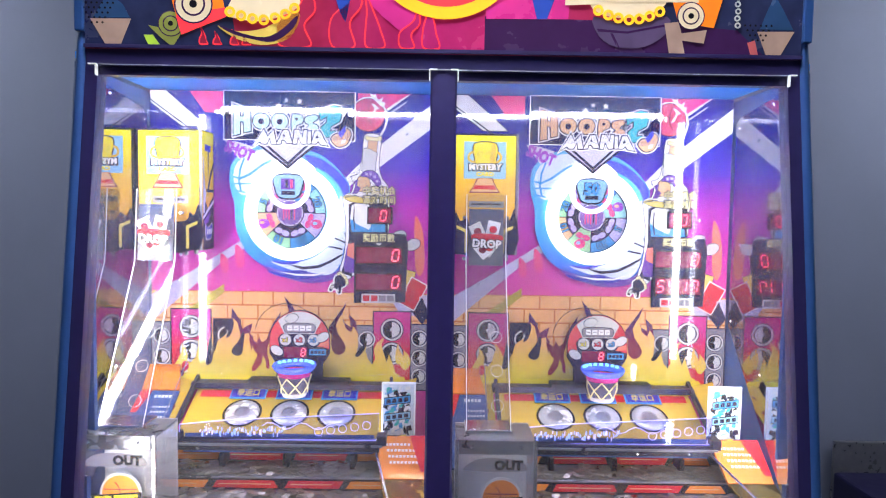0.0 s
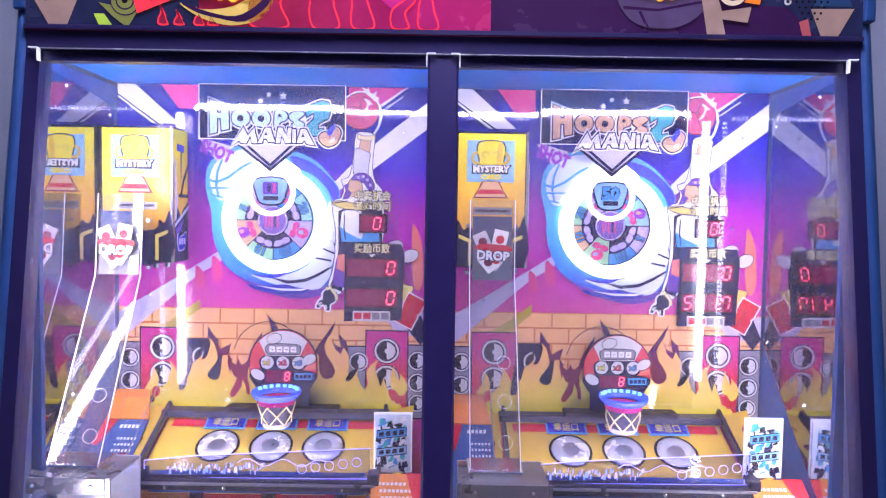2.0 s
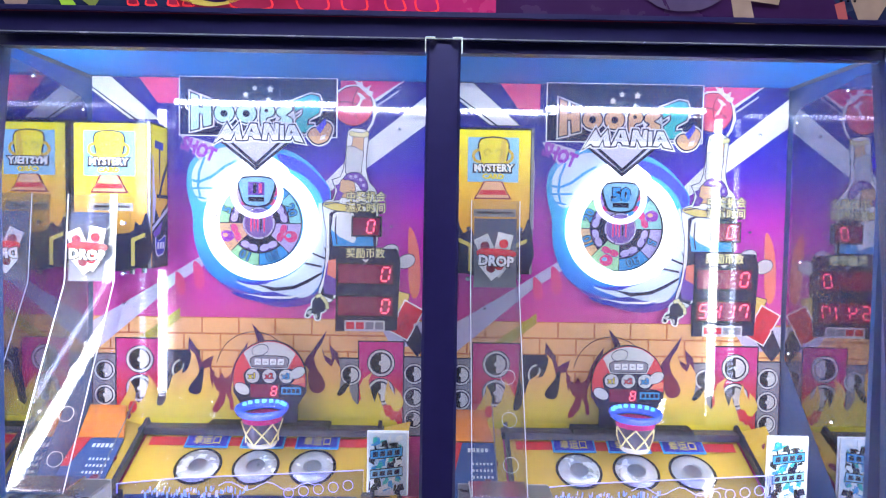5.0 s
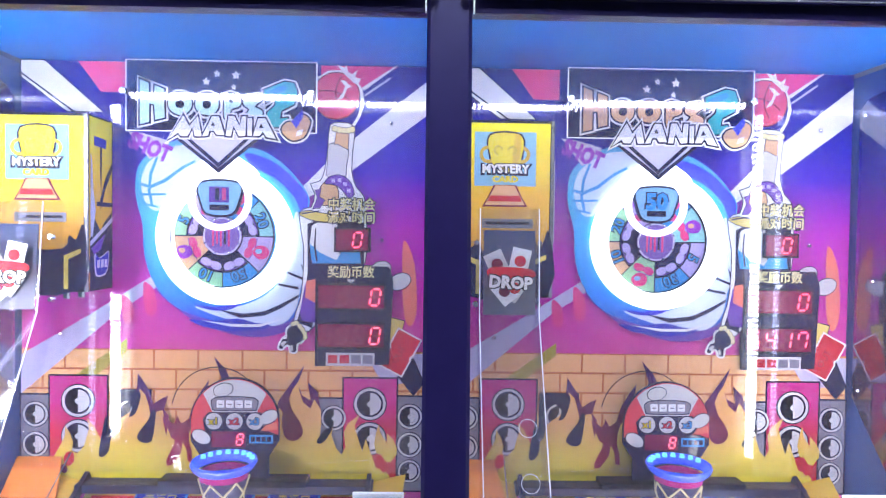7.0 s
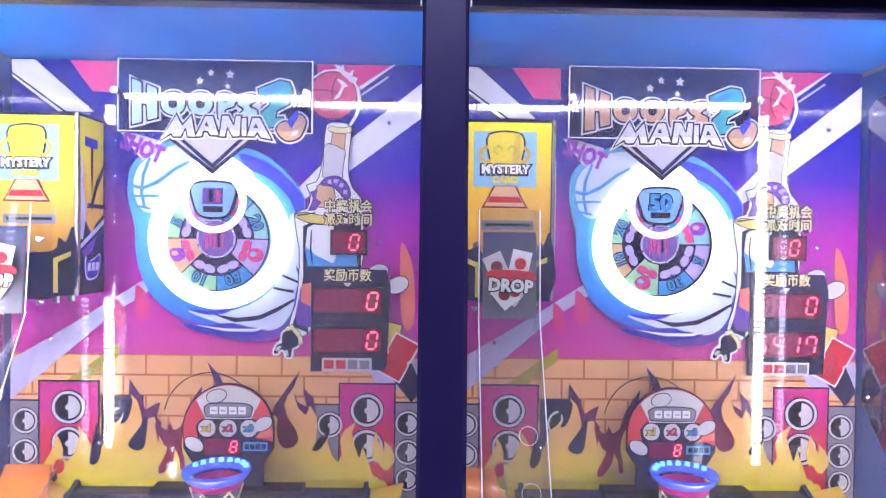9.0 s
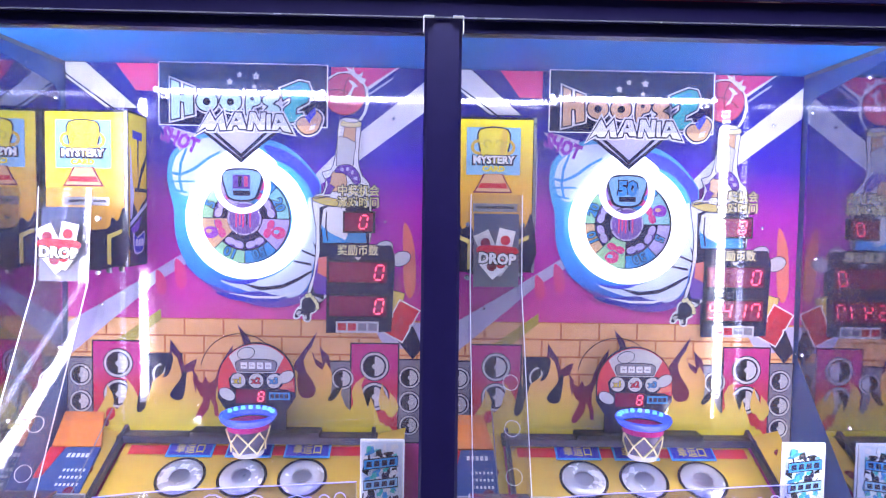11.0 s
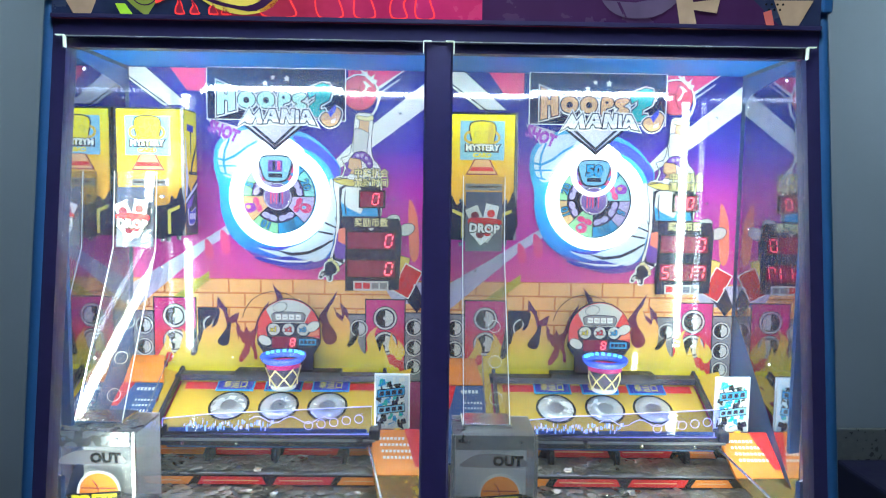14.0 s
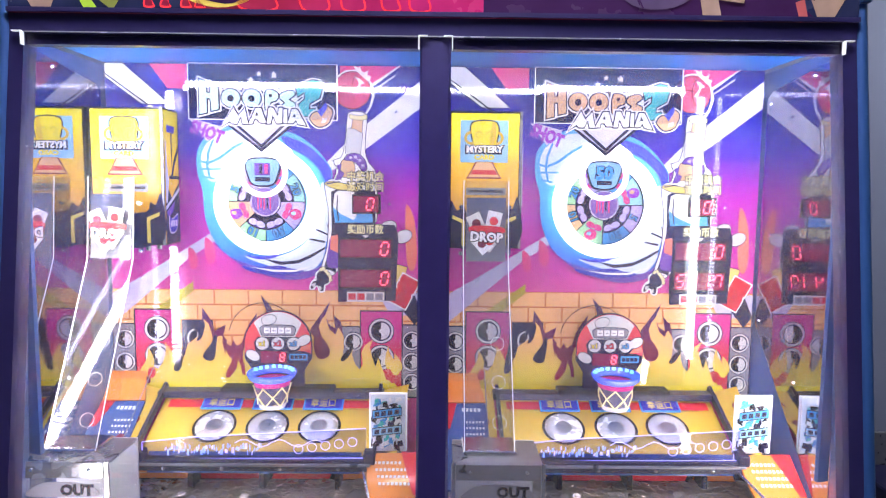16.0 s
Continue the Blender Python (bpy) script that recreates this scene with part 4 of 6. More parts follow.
    bb = art("pale_ball", curve_through([(-0.149, 1.751), (-0.144, 1.780), (-0.128, 1.801), (-0.087, 1.824), (-0.037, 1.822), (-0.031, 1.784), (-0.076, 1.744), (-0.114, 1.708), (-0.138, 1.717)], 4), "swirl_pale", bp, 8, "pale blue printed basketball")
    for o in ([(-0.122, 1.804), (-0.118, 1.803), (-0.129, 1.773), (-0.132, 1.743), (-0.126, 1.715), (-0.131, 1.715), (-0.137, 1.743), (-0.134, 1.775)], [(-0.150, 1.757), (-0.132, 1.753), (-0.106, 1.765), (-0.077, 1.787), (-0.052, 1.800), (-0.052, 1.795), (-0.075, 1.782), (-0.104, 1.759), (-0.132, 1.747), (-0.150, 1.752)],
              [(-0.152, 1.738), (-0.104, 1.739), (-0.104, 1.735), (-0.152, 1.734)], [(-0.144, 1.721), (-0.118, 1.716), (-0.118, 1.712), (-0.143, 1.717)]):
        part("seam", prism(o, 1.9916, 1.9923), "cyan", bb)
    art("swirl_top", curve_through([(0.037, 1.813), (0.082, 1.801), (0.121, 1.772), (0.150, 1.735), (0.142, 1.702), (0.124, 1.737), (0.092, 1.768), (0.052, 1.788)], 4), "royal", bp, 8)
    art("swirl_light", curve_through([(0.127, 1.707), (0.141, 1.687), (0.144, 1.638), (0.146, 1.598), (0.137, 1.568), (0.130, 1.533), (0.106, 1.505), (0.065, 1.501), (0.015, 1.510), (-0.035, 1.526), (-0.050, 1.536), (0.015, 1.534), (0.074, 1.557), (0.113, 1.607)], 3), "swirl_pale", bp, 8)
    art("swirl_dark", curve_through([(-0.052, 1.538), (-0.015, 1.535), (0.029, 1.541), (0.010, 1.530), (-0.025, 1.529)], 3), "deep_blue", bp, 9)
    art("swirl_dark", [(-0.010, 1.530), (0.035, 1.523), (0.074, 1.528), (0.104, 1.542), (0.135, 1.559), (0.135, 1.554), (0.106, 1.535), (0.074, 1.520), (0.030, 1.515)], "navy", bp, 9)
    art("swirl_dark", curve_through([(-0.063, 1.512), (-0.025, 1.509), (0.025, 1.514), (0.055, 1.507), (0.084, 1.503), (0.065, 1.493), (0.015, 1.491), (-0.035, 1.498)], 3), "deep_blue", bp, 8.6)
    art("swirl_line", [(-0.040, 1.510), (0.015, 1.499), (0.065, 1.499), (0.119, 1.518), (0.065, 1.504), (0.015, 1.504)], "white", bp, 9.4)
    for o in ([(0.115, 1.601), (0.144, 1.589), (0.143, 1.585), (0.114, 1.597)], [(0.098, 1.579), (0.134, 1.573), (0.134, 1.568), (0.098, 1.575)], [(0.137, 1.618), (0.147, 1.602), (0.143, 1.598)]):
        art("speed_line", o, "navy", bp, 9)
    art("pale_ground", [(-0.173, 1.849), (-0.146, 1.846), (-0.099, 1.833), (-0.102, 1.821), (-0.134, 1.799)], "lavender", bp, 7.4)
    text("lettering", "SHOT", 0.040, upright(-0.134, 1.9925, 1.820, -22), "purple", bp, "purple slanted lettering", bold=0.0022, width=0.078)
    for (u, z, w, h) in ((-0.175, 1.527, 0.016, 0.028), (-0.135, 1.545, 0.018, 0.034), (0.334, 1.575, 0.020, 0.085), (0.292, 1.54, 0.014, 0.06)):
        art("drip", curve_through([(u - w * 0.5, z + h), (u + w * 0.5, z + h * 0.5), (u + w * 0.75, z - h * 0.5), (u + w * 0.2, z - h * 0.85), (u - w * 0.4, z - h * 0.6), (u - w * 0.6, z + h * 0.2)], 4), "pink" if u < 0 else "coral", bp, 5.5)
    # bricks
    art("brick_field", [(-0.365, 1.30), (0.365, 1.30), (0.365, 1.456), (-0.365, 1.456)], "mortar", bp, 3)
    for row in range(4):
        z = 1.4215 - row * 0.0365
        x = -0.365 - (0.04 if row % 2 else 0)
        while x < 0.36:
            a, b2 = max(x, -0.364), min(x + 0.076, 0.364)
            if b2 - a > 0.008:
                part("brick", box(a, b2, 1.9964, 1.9971, z, z + 0.0325), "brick", bp)
            x += 0.080
    art("light_beam", [(-0.175, 1.475), (-0.175, 1.452), (-0.230, 1.408), (-0.268, 1.408)], "olive", bp, 4.5)
    art("light_beam", [(0.255, 1.452), (0.365, 1.452), (0.365, 1.40), (0.290, 1.395)], "lavender", bp, 4.5)
    # loudspeakers
    speaker(bp, -0.168, 1.20, 1.380, 0.034, "navy", [(1.339, 0.026)], 5)
    speaker(bp, 0.200, 1.20, 1.368, 0.030, "grey", [(1.333, 0.024)], 5)
    speaker(bp, -0.339, 1.20, 1.371, 0.026, "grey", [(1.336, 0.024), (1.281, 0.024)], 5)
    speaker(bp, -0.262, 1.20, 1.406, 0.051, "magenta_fade", [(1.361, 0.031), (1.297, 0.031)], 6)
    speaker(bp, 0.339, 1.20, 1.373, 0.026, "grey", [(1.337, 0.024), (1.285, 0.024), (1.236, 0.022)], 5)
    speaker(bp, 0.266, 1.20, 1.406, 0.048, "magenta_fade", [(1.360, 0.031), (1.296, 0.031)], 6)
    # flames
    left_edge = [(-0.312, 1.213), (-0.304, 1.260), (-0.291, 1.283), (-0.284, 1.299), (-0.284, 1.316), (-0.275, 1.302), (-0.270, 1.286), (-0.272, 1.271), (-0.263, 1.265), (-0.250, 1.279), (-0.246, 1.295), (-0.241, 1.311), (-0.244, 1.330), (-0.231, 1.313), (-0.221, 1.293), (-0.210, 1.280), (-0.197, 1.300), (-0.190, 1.325), (-0.179, 1.334), (-0.162, 1.346), (-0.151, 1.364), (-0.151, 1.385), (-0.140, 1.374), (-0.134, 1.353), (-0.130, 1.332), (-0.119, 1.344), (-0.109, 1.346), (-0.104, 1.321), (-0.093, 1.295), (-0.077, 1.287), (-0.064, 1.295), (-0.055, 1.324), (-0.040, 1.347), (-0.020, 1.366), (-0.011, 1.347), (0.002, 1.376), (0.005, 1.404), (0.016, 1.387), (0.022, 1.364), (0.017, 1.336), (0.020, 1.313), (0.038, 1.302)]
    right_edge = [(0.088, 1.328), (0.102, 1.352), (0.111, 1.339), (0.116, 1.308), (0.130, 1.291), (0.142, 1.306), (0.140, 1.326), (0.125, 1.347), (0.119, 1.369), (0.126, 1.387), (0.142, 1.408), (0.137, 1.386), (0.144, 1.363), (0.158, 1.351), (0.165, 1.368), (0.177, 1.349), (0.178, 1.322), (0.174, 1.291), (0.187, 1.294), (0.199, 1.317), (0.197, 1.302), (0.205, 1.279), (0.215, 1.267), (0.223, 1.281), (0.219, 1.308), (0.227, 1.325), (0.248, 1.341), (0.239, 1.320), (0.245, 1.297), (0.253, 1.273), (0.259, 1.296), (0.265, 1.279), (0.272, 1.261), (0.278, 1.243), (0.294, 1.239), (0.303, 1.228), (0.303, 1.210)]
    art("dark_flame", [(-0.161, 1.329), (-0.156, 1.380), (-0.154, 1.412), (-0.136, 1.385), (-0.126, 1.357), (-0.113, 1.366), (-0.100, 1.372), (-0.107, 1.346), (-0.097, 1.333), (-0.126, 1.295)], "flame_dark", bp, 8.4, "dark red printed flame")
    art("dark_flame", [(-0.113, 1.344), (-0.101, 1.330), (-0.087, 1.319), (-0.082, 1.336), (-0.077, 1.319), (-0.062, 1.331), (-0.054, 1.358), (-0.040, 1.382), (-0.026, 1.402), (-0.029, 1.380), (-0.019, 1.375), (-0.007, 1.392), (-0.004, 1.406), (-0.017, 1.444), (0.004, 1.421), (0.020, 1.387), (0.026, 1.356), (0.026, 1.334), (0.038, 1.290), (-0.018, 1.262), (-0.097, 1.261)], "flame_dark", bp, 8.6, "dark red printed flame")
    art("dark_flame", [(0.088, 1.330), (0.102, 1.368), (0.115, 1.386), (0.147, 1.432), (0.135, 1.398), (0.142, 1.375), (0.158, 1.366), (0.153, 1.399), (0.171, 1.381), (0.178, 1.342), (0.158, 1.308), (0.092, 1.296)], "flame_dark", bp, 8.4, "dark red printed flame")
    art("flame_bed", [(-0.335, 1.195)] + left_edge[1:] + right_edge + [(0.335, 1.195)], "flame", bp, 10, "yellow printed flames")
    art("flame", [(0.292, 1.255), (0.278, 1.273), (0.275, 1.289), (0.278, 1.307), (0.283, 1.326), (0.286, 1.307), (0.298, 1.289), (0.298, 1.307), (0.309, 1.295), (0.316, 1.281), (0.316, 1.269), (0.305, 1.254)], "flame", bp, 10.6, "yellow curling flame")
    for o, m in (([(-0.121, 1.346), (-0.123, 1.318), (-0.128, 1.291), (-0.142, 1.286), (-0.154, 1.294), (-0.151, 1.306), (-0.134, 1.329), (-0.129, 1.344)], "navy"),
                 ([(-0.014, 1.367), (-0.018, 1.347), (-0.030, 1.331), (-0.022, 1.332), (-0.008, 1.347), (-0.000, 1.367), (0.001, 1.387), (-0.007, 1.381)], "flame_dark"),
                 ([(0.013, 1.320), (-0.005, 1.304), (-0.016, 1.284), (-0.018, 1.271), (-0.012, 1.258), (-0.013, 1.279), (-0.005, 1.290), (0.005, 1.298), (0.002, 1.285), (0.013, 1.296), (0.020, 1.311), (0.030, 1.320)], "flame_dark"),
                 ([(-0.216, 1.311), (-0.221, 1.283), (-0.223, 1.264), (-0.215, 1.260), (-0.205, 1.272), (-0.202, 1.294), (-0.196, 1.302), (-0.205, 1.314), (-0.211, 1.334)], "navy"),
                 ([(-0.286, 1.256), (-0.281, 1.268), (-0.270, 1.268), (-0.267, 1.254), (-0.274, 1.244), (-0.283, 1.245)], "red"),
                 ([(-0.293, 1.240), (-0.286, 1.247), (-0.279, 1.238), (-0.285, 1.229)], "maroon"),
                 ([(-0.178, 1.370), (-0.150, 1.380), (-0.151, 1.357), (-0.159, 1.338), (-0.169, 1.334), (-0.164, 1.351)], "navy"),
                 ([(0.108, 1.341), (0.124, 1.341), (0.139, 1.325), (0.145, 1.309), (0.137, 1.295), (0.120, 1.293), (0.109, 1.308)], "maroon"),
                 ([(0.170, 1.291), (0.177, 1.287), (0.189, 1.298), (0.199, 1.318), (0.185, 1.313), (0.177, 1.303)], "black"),
                 ([(0.277, 1.261), (0.283, 1.250), (0.292, 1.234), (0.305, 1.250), (0.296, 1.255), (0.286, 1.269)], "red")):
        art("flame_drop", curve_through(o, 3), m, bp, 11.2)
    art("flame_trunk", [(-0.109, 1.335), (-0.102, 1.299), (-0.100, 1.317), (-0.086, 1.295), (-0.088, 1.283), (-0.102, 1.255), (-0.101, 1.245), (-0.092, 1.246), (-0.076, 1.267), (-0.072, 1.289), (-0.065, 1.273), (-0.063, 1.253), (-0.055, 1.252), (-0.056, 1.273), (-0.061, 1.290), (-0.060, 1.319), (-0.076, 1.324), (-0.082, 1.335), (-0.089, 1.321)], "flame_dark", bp, 11.4, "dark red printed flame drips")
    part("hoop_line", annulus(-0.011, 1.345, 0.0800, 0.0818, 1.9885, 1.9890, 40, 30, 170), "black", bp)
    for u, z in ((-0.29, 1.484), (0.30, 1.87), (0.285, 1.66), (-0.205, 1.30), (0.06, 1.33), (-0.10, 1.21)):
        part("screw", lathe([(0.0001, 0.003), (0.003, 0.0025), (0.0042, 0)], 10), "chrome", bp).matrix_basis = pose(u, 1.988, z, 90, 0, 0)
    # ticket print
    def ticket(cx, cz, w, h, turn):
        o = [(-w, -h), (w, -h), (w, -h * 0.15), (w * 0.82, 0), (w, h * 0.15), (w, h), (-w, h), (-w, h * 0.15), (-w * 0.82, 0), (-w, -h * 0.15)]
        c, n = math.cos(radians(turn)), math.sin(radians(turn))
        return [(cx + u * c - v * n, cz + u * n + v * c) for u, v in o]
    tk = ticket(0.320, 1.456, 0.022, 0.036, -28)
    art("ticket", tk, "red", bp, 13, "printed red ticket", 0.003, "white")
    art("ticket", ticket(0.308, 1.496, 0.014, 0.021, -14), "gold", bp, 12.5, "printed gold ticket", 0.0015)
    text("lettering", "OUT", 0.018, upright(0.318, 1.9872, 1.452, 62), "maroon", bp, width=0.034)
    for u, z in ((0.282, 1.606), (0.318, 1.585)):
        art("white_ball", ellipse(u, z, 0.020, 0.014, turn=25), "light_grey", bp, 13, "", 0.0015)
    art("dark_shape", [(0.300, 1.43), (0.345, 1.445), (0.365, 1.40), (0.345, 1.375)], "navy", bp, 8)
    return bp


SEG = {"0": "abcdef", "1": "bc", "4": "fgbc", "5": "afgcd", "7": "fabc", "8": "abcdefg"}


def digit(parent, ch, x, z, y, h, lit, w=None):
    w = w or h * 0.55
    t = h * 0.11
    sk = h * 0.08
    spots = {"a": (0, h / 2, 1), "g": (0, 0, 1), "d": (0, -h / 2, 1), "f": (-w / 2, h / 4, 0), "b": (w / 2, h / 4, 0), "e": (-w / 2, -h / 4, 0), "c": (w / 2, -h / 4, 0)}
    for k, (dx, dz, flat) in spots.items():
        on = k in SEG.get(ch, "")
        a = w / 2 - t * 0.55 if flat else h / 4 - t * 0.55
        o = [(-a, 0), (-a + t / 2, t / 2), (a - t / 2, t / 2), (a, 0), (a - t / 2, -t / 2), (-a + t / 2, -t / 2)]
        o = [(u, v) if flat else (v, u) for u, v in o]
        o = [(x + dx + u + (dz + v) * sk / h * 2, z + dz + v) for u, v in o]
        part("segment", prism(o, y - (0.0006 if on else 0.0003), y + 0.0004), lit if on else "segment_off", parent, "lit segment" if on else "")


def display(X, x0, x1, z0, z1, value, places, label, lit="segment"):
    d = thing("score_display", label, "display", "score displays", (X, 0, 0))
    yb = 1.984
    part("housing", box(x0 - 0.004, x1 + 0.004, yb, 1.9995, z0 - 0.004, z1 + 0.004, 0.001), "black", d)
    part("window", box(x0, x1, yb - 0.001, yb + 0.001, z0, z1), "screen", d, "dark red display window")
    h = (z1 - z0) * 0.72
    step = (x1 - x0) / max(places, 1.6)
    for i in range(places):
        ch = value.rjust(places)[i]
        x = x1 - step * (places - i - 0.5) if places > 1 else x1 - step * 0.5
        digit(d, ch, x - 0.001, (z0 + z1) / 2, yb - 0.0014, h, lit)
    return d


def score_board(X, rows):
    b = thing("score_board", "dark cut-out board with gold Chinese captions round the displays", "sign", "score boards", (X, 0, 0))
    part("plate", prism([(0.166, 1.612), (0.298, 1.612), (0.306, 1.585), (0.300, 1.434), (0.166, 1.430)], 1.9865, 1.9995), "navy", b)
    for z, words, w in ((1.722, "中奖机会", 0.084), (1.698, "派对时间", 0.084), (1.600, "奖励币数", 0.084)):
        text("caption_edge", words, 0.023, upright(0.230, 1.9856, z), "black", b, bold=0.0022, width=w * 1.05)
        text("caption", words, 0.023, upright(0.230, 1.9846, z), "cream", b, "pale gold Chinese caption", bold=0.0004, width=w)
    part("caption_back", box(0.186, 0.274, 1.9852, 1.9862, 1.431, 1.455, 0.0004), "light_grey", b)
    for k in range(4):
        part("caption_bar", box(0.190 + 0.021 * k, 0.207 + 0.021 * k, 1.9843, 1.9850, 1.436, 1.451), "red" if k < 2 else "grey", b)
    part("arrow", prism([(0.222, 1.588), (0.238, 1.588), (0.230, 1.580)], 1.9855, 1.9864), "light_grey", b)
    display(X, 0.203, 0.260, 1.641, 1.678, rows[0], 1, "small red one-digit display under gold captions")
    display(X, 0.172, 0.290, 1.536, 1.577, rows[1], 4, "wide red four-digit display on the dark board")
    display(X, 0.172, 0.290, 1.466, 1.507, rows[2], 4, "lower wide red four-digit display on the dark board")


def prize_wheel(X, labels, turn, badge):
    w = thing("prize_spinner", "round prize wheel of coloured wedges inside a glowing white ring", "prize spinner", "prize spinners", (X, 0, 1.663))
    part("halo_ring", annulus(0.005, 0, 0.092, 0.123, 1.980, 1.991, 64), "halo", w, "glowing white ring")
    part("halo_cap", prism(curve_through([(-0.055, 0.108), (-0.03, 0.140), (0.0, 0.150), (0.03, 0.140), (0.06, 0.108)], 5), 1.9815, 1.991), "halo", w)
    part("ring_edge", annulus(0.0, 0, 0.0910, 0.0928, 1.9795, 1.984, 64), "black", w)
    part("disc", annulus(0, 0, 0.001, 0.0918, 1.986, 1.991, 64), "navy", w)
    cols = ["wheel_sea", "cyan", "wheel_lilac", "green", "skin", "green", "cyan", "wheel_lilac"]
    for k in range(8):
        a0, a1 = turn + k * 45 + 0.8, turn + (k + 1) * 45 - 0.8
        wd = part("wedge", annulus(0, 0, 0.066 if labels[k] else 0.036, 0.0905, 1.9848, 1.9862, 10, a0, a1), cols[k], w)
        mid = radians((a0 + a1) / 2)
        tx, tz = 0.074 * math.cos(mid), 0.074 * math.sin(mid)
        if labels[k]:
            text("number", labels[k], 0.027, upright(tx, 1.9839, tz, (a0 + a1) / 2 - 90), "cyan", wd, "blue outlined number", bold=0.0004)
            text("number_edge", labels[k], 0.027, upright(tx, 1.9846, tz, (a0 + a1) / 2 - 90), "black", wd, bold=0.0022)
        else:
            part("picture", prism(curve_through([(tx + 0.015 * math.cos(mid + q2), tz + 0.013 * math.sin(mid + q2)) for q2 in (0, 1.2, 2.4, 3.6, 5)], 3), 1.9838, 1.9846), "pink" if k % 2 else "purple", wd)
            part("picture_spot", prism(ellipse(tx - 0.004, tz + 0.002, 0.006, 0.0045, 12), 1.9831, 1.9838), "pale_blue" if k % 2 else "skin", wd)
        for d in (-0.17, 0.17):
            cx, cz = 0.054 * math.cos(mid + d), 0.054 * math.sin(mid + d)
            part("coin_picture", prism(ellipse(cx, cz, 0.0105, 0.0072, 14, turn=math.degrees(mid) - 90), 1.9838 - 0.0003 * (d > 0), 1.9846), "wheel_lilac" if labels[k] else "pink", wd)
        part("picture_band", annulus(0, 0, 0.0605, 0.0622, 1.9842, 1.9848, 10, a0 + 3, a1 - 3), "violet", wd)
    hub = part("hub", annulus(0, 0, 0.0005, 0.034, 1.9815, 1.9848, 40), "wheel_hub", w, "violet printed hub")
    part("hub_ring", annulus(0, 0, 0.031, 0.034, 1.9805, 1.9815, 40), "lavender", hub)
    for k in range(5):
        part("hub_mark", box(-0.018 + 0.007 * k, -0.0145 + 0.007 * k, 1.9807, 1.9814, -0.018 + 0.004 * (k % 2), 0.014), "navy" if k == 3 else "pink", hub)
    for k in range(8):
        a = radians(22 + 45 * k)
        part("rivet", lathe([(0.0001, 0.0025), (0.0018, 0.002), (0.0025, 0)], 8), "chrome", hub).matrix_basis = pose(0.033 * math.cos(a), 1.9805, 0.033 * math.sin(a), 90, 0, 0)
    part("pointer_ring", annulus(-0.003, 0.066, 0.045, 0.056, 1.974, 1.980, 48), "halo_small", w, "bright round pointer light")
    shield = curve_through([(-0.036, 0.094), (0.030, 0.094), (0.029, 0.060), (0.016, 0.040), (-0.022, 0.040), (-0.035, 0.060)], 4)
    bg = part("badge", prism(shield, 1.9735, 1.980), "pale_blue", w, "pale blue shield badge")
    part("badge_edge", prism(grown(shield, 0.004), 1.9745, 1.981), "navy", bg)
    if badge:
        text("number", badge, 0.040, upright(-0.003, 1.9728, 0.071), "cyan", bg, "blue outlined number", bold=0.002)
        text("number", badge, 0.040, upright(-0.003, 1.9731, 0.071), "navy", bg, bold=0.004)
    else:
        part("badge_picture", box(-0.021, 0.014, 1.9725, 1.9735, 0.060, 0.088), "violet", bg)
        part("badge_mark", box(-0.010, -0.003, 1.9717, 1.9725, 0.064, 0.085), "navy", bg)
        part("badge_mark", box(0.002, 0.009, 1.9717, 1.9725, 0.064, 0.085), "pink", bg)
    part("badge_bar", box(-0.020, 0.014, 1.9722, 1.9735, 0.046, 0.056), "navy", bg)


def cover_sheet(X):
    """A flat clear sheet over the print, cut out round the card dispenser."""
    c = thing("clear_cover", "flat clear acrylic sheet covering the printed back panel", "cover sheet", "cover sheets", (X, 0, 0))
    for x0, x1, z0, z1 in ((-0.197, 0.364, 1.240, 1.9735), (-0.365, -0.198, 1.240, 1.563), (-0.365, -0.198, 1.870, 1.9735)):
        o = part("sheet", box(x0, x1, 1.9700, 1.9712, z0, z1), "cover", c)
        o.visible_shadow = False


